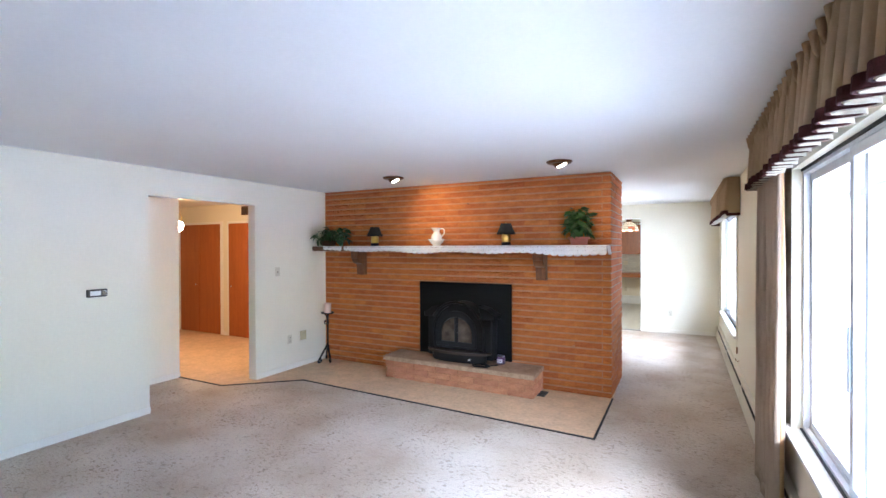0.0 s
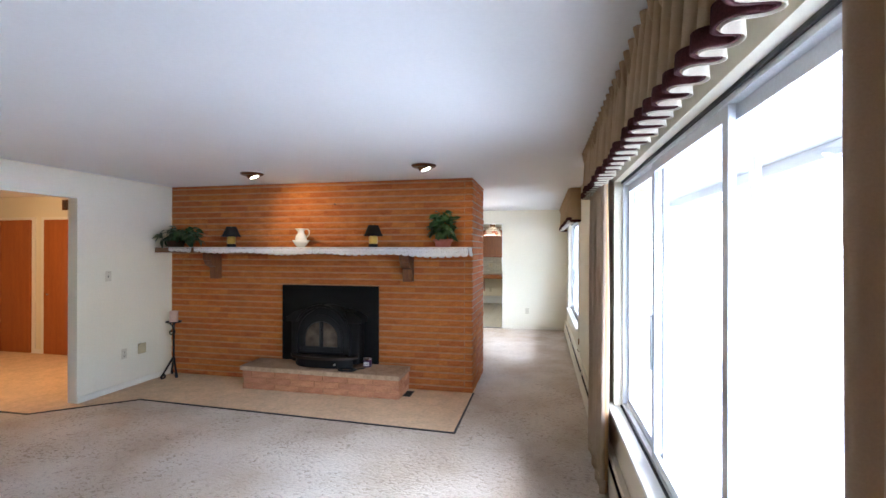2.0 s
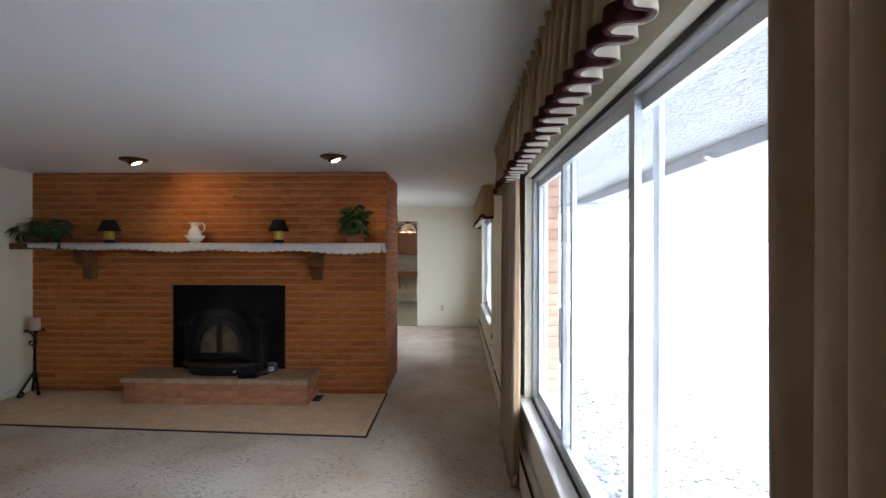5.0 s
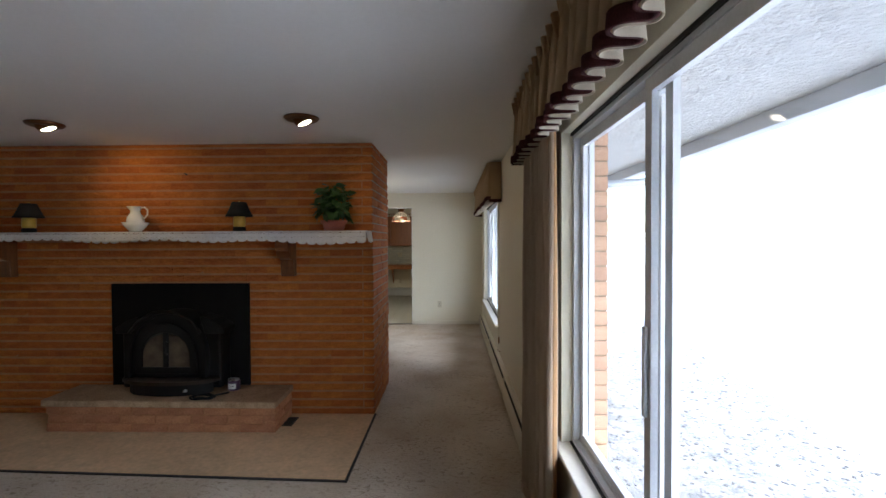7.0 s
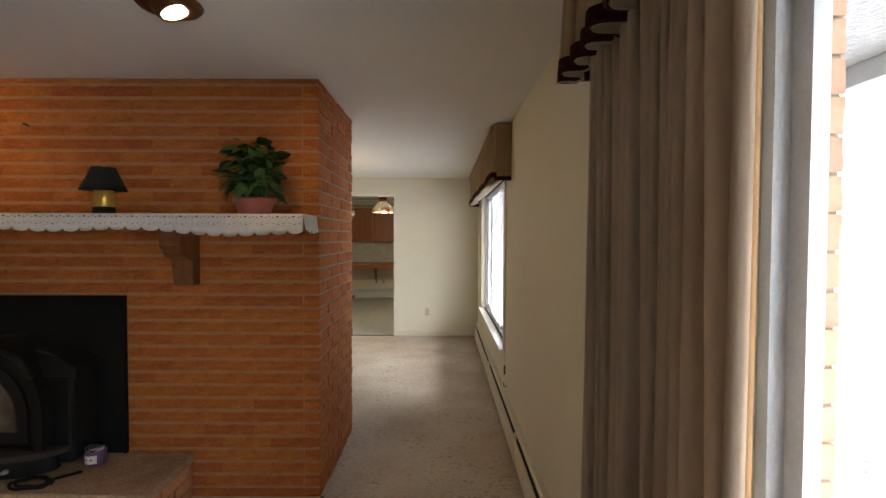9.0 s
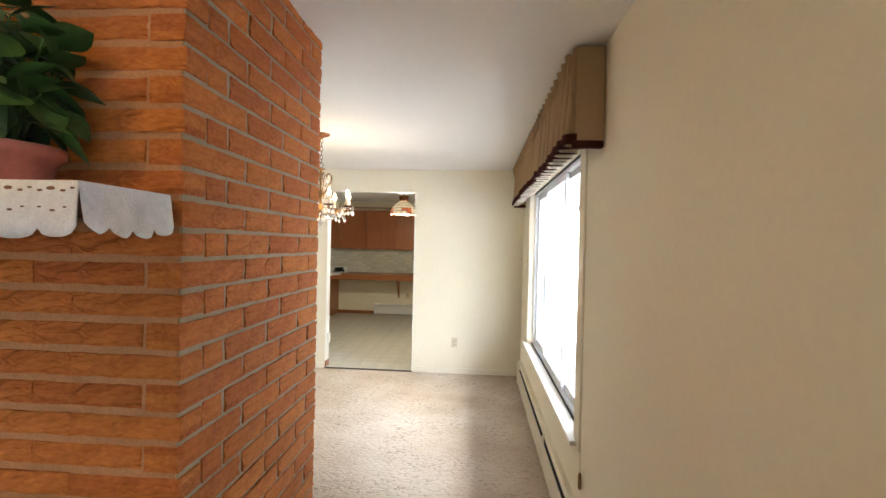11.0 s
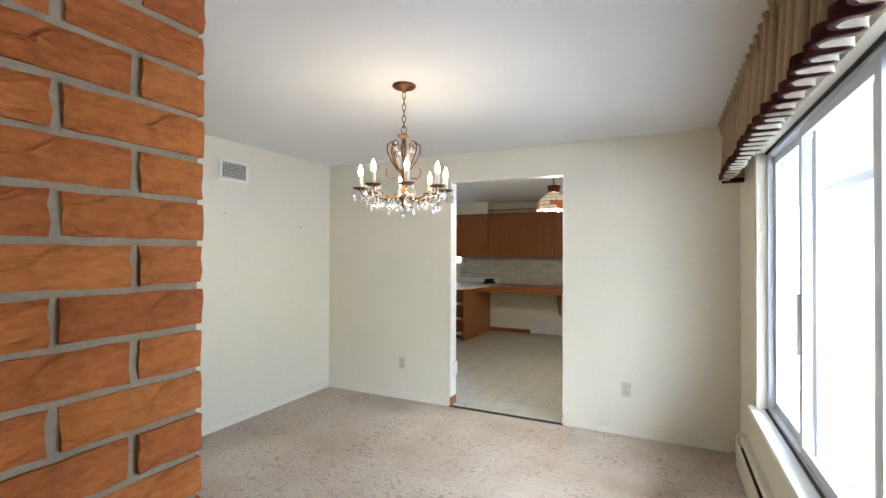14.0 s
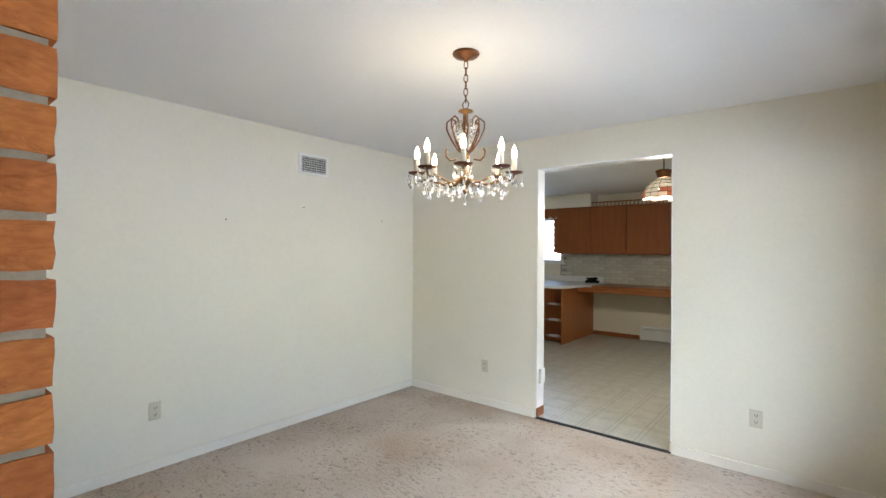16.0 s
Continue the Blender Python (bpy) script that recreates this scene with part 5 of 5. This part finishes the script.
rc = random.Random(9)
for k in range(8):
    a = math.pi / 8 + 0.21 + 2 * math.pi * k / 8
    c, s_ = math.cos(a), math.sin(a)
    prof = [(0.03, 1.815), (0.065, 1.79), (0.11, 1.785), (0.157, 1.80), (0.194, 1.812), (0.217, 1.800), (0.235, 1.806), (RA, 1.832)]
    arm = part("arm", tube([(QX + r * c, QY + r * s_, zz) for r, zz in prof], [0.008, 0.007, 0.006, 0.006, 0.006, 0.005, 0.006, 0.007], 7), M_BRASS, ch, "", True)
    p = (QX + RA * c, QY + RA * s_, 1.83)
    part("bobeche", lathe([(0.008, 0.0), (0.042, 0.010), (0.046, 0.016), (0.038, 0.014), (0.014, 0.012)], p, 18, wave=lambda t, zz: 1 + 0.05 * math.sin(8 * t)), M_BRONZE, arm, "scalloped drip pan", True)
    part("sleeve", lathe([(0.0125, 0.013), (0.0125, 0.080), (0.010, 0.083), (0.004, 0.083)], p, 14), M_CANDLE, arm, "ivory candle sleeve", True)
    part("bulb", lathe([(0.008, 0.0835), (0.012, 0.093), (0.014, 0.105), (0.011, 0.121), (0.005, 0.138), (0.001, 0.149)], p, 14), M_BULB, arm, "lit flame-tip bulb", True)
    for q in range(6):
        b = 2 * math.pi * q / 6 + rc.uniform(-0.2, 0.2)
        x, y = p[0] + 0.043 * math.cos(b), p[1] + 0.043 * math.sin(b)
        hang(me_bead, (x, y, 1.828), 0.9)
        hang(me_drop, (x, y, 1.820), rc.uniform(0.9, 1.15), b)
    for q in range(1, 5):
        r = 0.045 + 0.040 * q
        hang(me_drop, (QX + r * c, QY + r * s_, 1.785 - 0.012 * rc.random()), rc.uniform(0.75, 1.1), a)
    if k % 2 == 0:
        crown = [(0.012, 1.93), (0.045, 1.925), (0.065, 1.945), (0.068, 1.97), (0.060, 1.985)]
        part("lower_scroll", tube([(QX + (r + 0.03) * c, QY + (r + 0.03) * s_, zz - 0.02) for r, zz in crown], 0.0042, 6), M_BRASS, ch, "", True)
    cage = [(0.012, 1.935), (0.040, 1.960), (0.072, 2.010), (0.094, 2.060), (0.093, 2.095), (0.072, 2.113), (0.052, 2.103), (0.050, 2.084)]
    part("cage_scroll", tube([(QX + r * c, QY + r * s_, zz) for r, zz in cage], 0.0042, 6), M_BRONZE, ch, "", True)
    for q in range(5):
        hang(me_bead, (QX + 0.035 * c, QY + 0.035 * s_, 2.095 - 0.026 * q), 1.25)
    hang(me_drop, (QX + 0.055 * c, QY + 0.055 * s_, 2.085), 1.0, a)
    for q in range(7):
        f = q / 6
        a2 = a + 2 * math.pi / 8 * f
        r = RA - 0.03 - 0.05 * math.sin(math.pi * f)
        hang(me_bead, (QX + r * math.cos(a2), QY + r * math.sin(a2), 1.822 - 0.055 * math.sin(math.pi * f)), 1.0)
    a2 = a + math.pi / 8
    hang(me_drop, (QX + 0.20 * math.cos(a2), QY + 0.20 * math.sin(a2), 1.765), 1.2, a2)
    hang(me_drop, (QX + 0.09 * math.cos(a2), QY + 0.09 * math.sin(a2), 1.775), 1.1, a2)
hang(me_drop, (QX, QY, 1.737), 1.3)

# ---- hall ----
def closet_door(x0, x1, label):
    th = thing("closet_door", ((x0 + x1) / 2, 0.49, 0.0), label, "door", "hall closet doors")
    part("leaf", box((x0 + 0.006, 0.462, 0.012), (x1 - 0.006, 0.4965, 2.075), 0.003), M_DOOR, th)
    return th


def pull(th, x):
    part("knob", lathe([(0.006, 0.0), (0.006, 0.014), (0.014, 0.022), (0.014, 0.030), (0.004, 0.034)], (0, 0, 0), 14), M_CHROME, th, "small round knob", True).matrix_basis = (
        Matrix.Translation((x, 0.4615, 0.93)) @ Matrix.Rotation(radians(90), 4, "X"))


d = closet_door(-9.43, -8.845, "reddish mahogany closet door, shut, in the hall")
pull(d, -8.92)
closet_door(-8.845, -8.26, "reddish mahogany closet door with a plain face, shut")
d = closet_door(-8.00, -7.45, "reddish mahogany closet door beside the hall vent")
pull(d, -7.90)
closet_door(-7.45, -6.90, "reddish mahogany closet door at the hall's near end")
structure("trim_closet_1", joined(((-9.50, 0.484, 0.004), (-9.433, 0.5, 2.12)), ((-8.257, 0.484, 0.004), (-8.19, 0.5, 2.12)), ((-9.433, 0.484, 2.078), (-8.257, 0.5, 2.12))), M_TRIM, "painted closet door casing")
structure("trim_closet_2", joined(((-8.07, 0.484, 0.004), (-8.003, 0.5, 2.12)), ((-6.897, 0.484, 0.004), (-6.83, 0.5, 2.12)), ((-8.003, 0.484, 2.078), (-6.897, 0.5, 2.12))), M_TRIM, "painted closet door casing")
hl = thing("hall_light", (-7.0, -1.15, H), "brass hall ceiling light with a milk-glass globe, lit", "ceiling light")
part("canopy", lathe([(0.055, -0.001), (0.05, -0.014), (0.012, -0.024)], (-7.0, -1.15, H), 20), M_GOLD, hl, "", True)
part("stem", tube([(-7.0, -1.15, H - 0.02), (-7.0, -1.15, 2.05)], 0.006, 8), M_GOLD, hl, "", True)
for k in range(3):
    a = 2 * math.pi * k / 3 + 0.5
    part("arm", tube([(-7.0 + r * math.cos(a), -1.15 + r * math.sin(a), zz) for r, zz in ((0.0, 2.14), (0.05, 2.13), (0.085, 2.08), (0.082, 2.03))], 0.005, 6), M_GOLD, hl, "", True)
part("globe", lathe([(0.060, 2.02), (0.092, 2.00), (0.100, 1.955), (0.092, 1.905), (0.062, 1.87), (0.01, 1.858)], (-7.0, -1.15, 0), 26), M_GLOBE, hl, "lit white glass globe", True).visible_shadow = False

# ---- kitchen ----
CY = 8.43


def upper_cabinet(x0, x1, z0, z1, label):
    th = thing("upper_cabinet", ((x0 + x1) / 2, KY, z0), label, "cabinet", "kitchen wall cabinets")
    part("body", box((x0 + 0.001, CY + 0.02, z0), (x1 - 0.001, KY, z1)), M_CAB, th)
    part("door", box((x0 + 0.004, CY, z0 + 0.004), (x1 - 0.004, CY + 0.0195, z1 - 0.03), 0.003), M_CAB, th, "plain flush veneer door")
    return th


xs = (-4.10, -3.47, -2.88, -2.24, -1.60)
for i, (a, b) in enumerate(zip(xs, xs[1:])):
    upper_cabinet(a, b, 1.41, 2.216, "orange-brown birch wall cabinet with a flush door, shut")
structure("wall_soffit", box((-6.2, CY - 0.012, 2.217), (-3.47, KY, H)), M_WALL, "cream boxed soffit over the kitchen cabinets")
gr = thing("plate_rail", (-2.5, CY, 2.217), "brown turned gallery rail on top of the cabinets", "rail")
part("top_rail", box((-3.465, CY + 0.005, 2.273), (-1.58, CY + 0.025, 2.289), 0.003), M_CAB, gr)
for i in range(30):
    x = -3.44 + 0.0615 * i
    part("spindle", lathe([(0.006, 0), (0.009, 0.010), (0.004, 0.028), (0.009, 0.046), (0.006, 0.0555)], (x, CY + 0.015, 2.217), 8), M_CAB, gr, "", True)

# base cabinet with end shelves
bc = thing("base_cabinet", (-4.6, 8.0, 0), "orange-brown birch base cabinet with open end shelves", "cabinet")
part("body", box((-6.15, 7.72, 0.09), (-3.56, KY - 0.002, 0.868)), M_CAB, bc)
part("toe_kick", box((-6.15, 7.76, 0.003), (-3.60, KY - 0.002, 0.0895)), M_BASE, bc)
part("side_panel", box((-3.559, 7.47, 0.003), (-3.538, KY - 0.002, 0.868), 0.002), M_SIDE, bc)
part("back_panel", box((-3.95, 7.70, 0.003), (-3.5595, 7.7195, 0.868)), M_CAB, bc)
for zz in (0.10, 0.355, 0.605):
    pts = [(-3.5595, 7.699), (-3.5595, 7.475)] + [(-3.5595 - 0.36 * math.sin(math.pi / 2 * i / 8), 7.475 + 0.22 * (1 - math.cos(math.pi / 2 * i / 8))) for i in range(1, 9)]
    part("end_shelf", prism(pts, 2, zz - 0.018, zz, 0.003), M_CAB, bc, "rounded open shelf")
for zz in (0.101, 0.356, 0.606):
    rp = random.Random(int(zz * 1000))
    st = thing("paper_stack", (-3.72, 7.58, zz), "small stack of white papers on the end shelf", "papers", "papers on the end shelves")
    for q in range(3):
        sh = box((-3.80, 7.53, 0), (-3.64, 7.63, 0.006), 0.001)
        sh.transform(Matrix.Translation((-3.72, 7.58, zz + 0.0005 + 0.0075 * q)) @ Matrix.Rotation(rp.uniform(-0.25, 0.25), 4, "Z") @ Matrix.Translation((3.72, -7.58, 0)))
        part("sheet", sh, M_PAPER, st)
ct = [(-6.15, 7.42), (-3.78, 7.42)] + [(-3.78 + 0.30 * math.sin(math.pi / 2 * i / 10), 7.72 - 0.30 * math.cos(math.pi / 2 * i / 10)) for i in range(1, 11)] + [(-3.44, 7.95), (-3.36, 8.12), (-3.30, KY - 0.002), (-6.15, KY - 0.002)]
cto = thing("countertop", (-4.6, 8.0, 0.87), "white laminate countertop with a rounded corner", "countertop")
part("top", prism(ct, 2, 0.869, 0.910, 0.006), M_LAM, cto)
part("curb", box((-6.15, KY - 0.024, 0.911), (-3.36, KY - 0.0125, 1.01), 0.004), M_LAM, cto, "low laminate curb along the wall")
desk = thing("desk", (-2.5, 8.3, 0.9), "birch veneer desk shelf fixed along the kitchen wall", "desk")
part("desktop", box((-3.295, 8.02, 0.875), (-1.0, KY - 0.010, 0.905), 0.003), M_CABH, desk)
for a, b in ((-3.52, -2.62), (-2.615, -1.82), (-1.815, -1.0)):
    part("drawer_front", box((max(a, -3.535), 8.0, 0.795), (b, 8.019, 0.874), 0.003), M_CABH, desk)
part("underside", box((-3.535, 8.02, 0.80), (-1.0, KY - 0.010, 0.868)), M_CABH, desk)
part("bracket", prism([(KY - 0.002, 0.37), (KY - 0.03, 0.37), (KY - 0.10, 0.50), (KY - 0.25, 0.70), (KY - 0.40, 0.798), (KY - 0.002, 0.798)], 0, -2.22, -2.19, 0.002), M_CABH, desk, "curved support bracket")
wheap = []
for i in range(70):
    a = i * 0.9
    wheap.append((-3.46 + 0.105 * math.cos(a) * (1 - 0.004 * i), 8.47 + 0.07 * math.sin(a * 1.13), 0.920 + 0.0011 * i + 0.010 * math.sin(i * 1.7) ** 2))
solo("cord_heap", tube(wheap, 0.009, 6), M_BLACK, "dark heap of cord on the countertop corner", "cord", smooth=True)
plate("wall_outlet", (-2.02, KY - 0.0125, 1.16), "y", "toggle", "ivory double switch on the tiled backsplash", None, (0.115, 0.116))
plate("wall_outlet", (-3.83, KY - 0.0125, 1.15), "y", "duplex", "ivory duplex outlet on the tiled backsplash")
plate("wall_outlet", (-2.02, KY, 0.42), "y", "duplex", "ivory duplex outlet under the kitchen desk")
# scalloped wooden valance board over the window, and its upright return beside the wall cabinet
vb = thing("valance_board", (-4.6, CY + 0.04, 2.0), "brown scalloped wooden valance board framing the kitchen window", "valance board")
outline = [(-6.15, 2.216)]
for i in range(121):
    x = -6.15 + 2.045 * i / 120
    outline.append((x, 2.075 - 0.035 * abs(math.sin(math.pi * i / 7.5))))
outline.append((-4.105, 2.216))
part("head_board", prism(outline, 1, CY + 0.03, CY + 0.05), M_CAB, vb)
outline = [(-4.104, 1.42)]
for i in range(61):
    z = 1.42 + 0.62 * i / 60
    outline.append((-4.150 - 0.022 * abs(math.sin(math.pi * i / 9)), z))
outline.append((-4.104, 2.04))
part("side_board", prism(outline, 1, CY + 0.028, CY + 0.046), M_CAB, vb)

# pendant lamp
PX, PY = -1.615, 5.5
pd = thing("pendant_lamp", (PX, PY, H), "leaded-glass pendant lamp with rose pattern, lit", "pendant lamp")
part("canopy", lathe([(0.06, -0.001), (0.056, -0.02), (0.014, -0.038)], (PX, PY, H), 20), M_BRONZE, pd, "", True)
part("stem", tube([(PX, PY, H - 0.03), (PX, PY, 2.22)], 0.006, 8), M_BRONZE, pd, "", True)
part("crown", lathe([(0.050, 2.235), (0.078, 2.226), (0.064, 2.192), (0.060, 2.159)], (PX, PY, 0), 20, wave=lambda a, zz: 1 + 0.06 * math.sin(10 * a)), M_BRONZE, pd, "fluted copper crown", True)
prof = [(0.058, 2.158), (0.098, 2.128), (0.138, 2.092), (0.168, 2.052), (0.188, 2.010), (0.186, 1.968)]
segs = 16
for j, ((r0, z0), (r1, z1)) in enumerate(zip(prof, prof[1:])):
    for k in range(segs):
        a0, a1 = 2 * math.pi * (k + 0.04) / segs, 2 * math.pi * (k + 0.96) / segs
        bm = bmesh.new()
        vo = [bm.verts.new((PX + r * math.cos(a), PY + r * math.sin(a), zz)) for r, a, zz in ((r0, a0, z0 - 0.003), (r0, a1, z0 - 0.003), (r1, a1, z1 + 0.003 - (0.018 * (k % 2) if j == 4 else 0)), (r1, a0, z1 + 0.003))]
        vi = [bm.verts.new((PX + (v.co.x - PX) * 0.985, PY + (v.co.y - PY) * 0.985, v.co.z)) for v in vo]
        bm.faces.new(vo)
        bm.faces.new(vi)
        for q in range(4):
            bm.faces.new((vo[q], vo[(q + 1) % 4], vi[(q + 1) % 4], vi[q]))
        rose = (j == 3 and k % 4 in (0, 1)) or (j == 4 and k % 4 == 1)
        o = part("glass_panel", bm, M_ROSE if rose else M_STAINED, pd)
came = bmesh.new()
for r, zz in prof[1:]:
    tube([(PX + r * math.cos(2 * math.pi * i / 32), PY + r * math.sin(2 * math.pi * i / 32), zz) for i in range(32)], 0.003, 5, came, True)
for k in range(segs):
    a = 2 * math.pi * k / segs
    tube([(PX + r * math.cos(a), PY + r * math.sin(a), zz) for r, zz in prof], 0.0025, 5, came)
part("lead_came", came, M_LEAD, pd, "dark lead lines")

# ---- bricks, tiles ----
PITCH, JOINT, ROW0 = 0.0755, 0.011, 1.497 - 20 * 0.0755
MOD = 0.298
_brick_cache = {}


def brick_mesh(length, height, seed, depth=0.09, m=None):
    """A rough-faced brick: its face lies at y = 0 looking to -y, x from 0 to length, z from 0 to height."""
    key = (round(length, 3), round(height, 3), seed, depth, m)
    if key in _brick_cache:
        return _brick_cache[key]
    rb = random.Random(seed * 77 + int(length * 1000))
    nx, nz = (8 if length > 0.2 else 3), 3
    bm = bmesh.new()
    grid = []
    for i in range(nx + 1):
        col = []
        for j in range(nz + 1):
            rim = i in (0, nx) or j in (0, nz)
            x, zz = length * i / nx, height * j / nz
            y = 0.003 + rb.uniform(-0.003, 0.003) if rim else rb.uniform(-0.007, 0.002)
            if j in (0, nz):
                zz += (1 if j == 0 else -1) * rb.uniform(-0.001, 0.0018)
            if i in (0, nx):
                x += (1 if i == 0 else -1) * rb.uniform(0.0, 0.004)
            col.append(bm.verts.new((x, y, zz)))
        grid.append(col)
    for i in range(nx):
        for j in range(nz):
            bm.faces.new((grid[i][j], grid[i + 1][j], grid[i + 1][j + 1], grid[i][j + 1]))
    bm.normal_update()
    rim = [grid[i][0] for i in range(nx + 1)] + [grid[nx][j] for j in range(1, nz + 1)] + [grid[i][nz] for i in range(nx - 1, -1, -1)] + [grid[0][j] for j in range(nz - 1, 0, -1)]
    back = [bm.verts.new((v.co.x, depth, v.co.z)) for v in rim]
    for q in range(len(rim)):
        bm.faces.new((rim[q], rim[(q + 1) % len(rim)], back[(q + 1) % len(rim)], back[q]))
    bm.normal_update()
    for e in bm.edges:
        e.smooth = not any(len(f.verts) == 4 and abs(f.normal.y) < 0.5 for f in e.link_faces)
    _brick_cache[key] = mesh_of("brick", bm, m or M_BRICK, True)
    return _brick_cache[key]


class Pile:
    """Collects far bricks into one mesh."""

    def __init__(self):
        self.verts, self.faces = [], []

    def add(self, me, m):
        n = len(self.verts)
        self.verts += [tuple(m @ v.co) for v in me.vertices]
        self.faces += [tuple(n + i for i in p.vertices) for p in me.polygons]

    def done(self, name, parent, material):
        me = bpy.data.meshes.new(name)
        me.from_pydata(self.verts, [], self.faces)
        me.materials.append(material)
        return tagged(part(name, me, material, parent), kind="stuff")


brick_wall = structure("wall_brick", box((XL, 0.0095, 0.0), (BX - 0.0075, BY - 0.010, H)), M_MORTAR, "full-height rough orange brick chimney wall")
part("mortar_bed", box((XL + 0.001, 0.0065, 0.001), (BX - 0.012, 0.0092, H - 0.001)), M_BED, brick_wall, "mortar smeared with brick dust")
rest = Pile()
FACE_Y = Matrix()
SIDE = Matrix.Rotation(radians(90), 4, "Z")


def lay(m, length, height, seed, loose):
    me = brick_mesh(length, height, seed)
    if loose:
        ob = new("brick", me)
        ob.parent = brick_wall
        ob.matrix_basis = m
    else:
        rest.add(me, m)


rb = random.Random(50)
rows = []
zz = ROW0
while zz < H:
    lo, hi = max(zz + JOINT / 2, 0.003), min(zz + PITCH - JOINT / 2, H - 0.002)
    if hi - lo > 0.012:
        rows.append((lo, hi))
    zz += PITCH
for r, (lo, hi) in enumerate(rows):
    odd = r % 2
    # front face, from the free corner to the left wall
    x = BX - (0.09 + JOINT if odd else 0.0)
    while x > XL + 0.02:
        ln = MOD - JOINT
        if x - ln < XL + 0.004:
            ln = x - XL - 0.004
        if ln > 0.03:
            a, b = x - ln, x
            hidden = (a > -3.59 and b < -2.39 and lo > 0.30 and hi < 1.17) or (a > -3.90 and b < -2.0 and hi < 0.26)
            if not hidden:
                lay(Matrix.Translation((a - 0.003, rb.uniform(-0.003, 0.002), lo + 0.004)), ln + 0.006, hi - lo - 0.008, rb.randrange(6), a > -2.36)
        x -= ln
    # free end of the wall
    y = 0.0 if odd else 0.09 + JOINT
    joint0 = 0.846 if odd else 0.740
    js = []
    while joint0 > y + 0.06:
        js.append(joint0)
        joint0 -= 0.266
    cuts = [y] + sorted(js) + [BY + JOINT]
    for p, q in zip(cuts, cuts[1:]):
        ln = q - p - JOINT
        if ln > 0.02:
            lay(Matrix.Translation((BX + rb.uniform(-0.002, 0.002), p, lo)) @ SIDE, ln, hi - lo, rb.randrange(6), True)
far_bricks = rest.done("brick_field", brick_wall, M_BRICK)

# hearth base courses
for r in range(3):
    lo = 0.006 + r * 0.072
    x = -2.0 + 0.004 - (0.10 if r % 2 else 0.0)
    while x > -3.90:
        ln = min(0.287, x + 3.90)
        if ln > 0.03:
            o = new("brick", brick_mesh(ln, 0.064, rb.randrange(6), 0.09, M_HEARTH))
            o.parent, o.matrix_parent_inverse = hearth, hearth.matrix_basis.inverted()
            o.matrix_basis = Matrix.Translation((x - ln, -0.408, lo))
        x -= ln + JOINT
    spans = ((-0.406, -0.20), (-0.189, -0.016)) if r % 2 else ((-0.306, -0.016),)
    for p, q in spans:
        o = new("brick", brick_mesh(q - p, 0.064, rb.randrange(6), 0.09, M_HEARTH))
        o.parent, o.matrix_parent_inverse = hearth, hearth.matrix_basis.inverted()
        o.matrix_basis = Matrix.Translation((-1.993, p, lo)) @ SIDE

# outside brick reveals beside the windows
for k, w in ((1, W1),):
    for end, yy in (("far", w[1] + 0.012),):
        rv = structure(f"trim_brick_pier_{k}", box((0.131, yy + 0.012, -0.40), (0.236, yy + 0.10, 2.335)), M_MORTAR, "orange brick pier outside the window, paled in colour for glare")
        for r in range(35):
            o = new("brick", brick_mesh(0.090, PITCH - JOINT + 0.004, r % 3, 0.04, M_OUTBRICK))
            o.parent = rv
            o.matrix_basis = Matrix.Translation((0.150, yy, -0.30 + r * PITCH))

# backsplash tiles
bs = structure("trim_backsplash", box((-4.16, KY - 0.006, 0.912), (-1.0, KY, 1.408)), M_GROUT, "pale stacked tile backsplash in the kitchen")
tile_me = mesh_of("tile", box((0.0015, 0.0, 0.0015), (0.1985, 0.006, 0.0535), 0.0015), M_TILE)
for j in range(9):
    for i in range(15):
        x = -4.14 + 0.20 * i + (0.1 if j % 2 else 0.0)
        o = new("tile", tile_me)
        o.parent = bs
        o.matrix_basis = Matrix.Translation((x, KY - 0.0115, 0.914 + 0.055 * j))
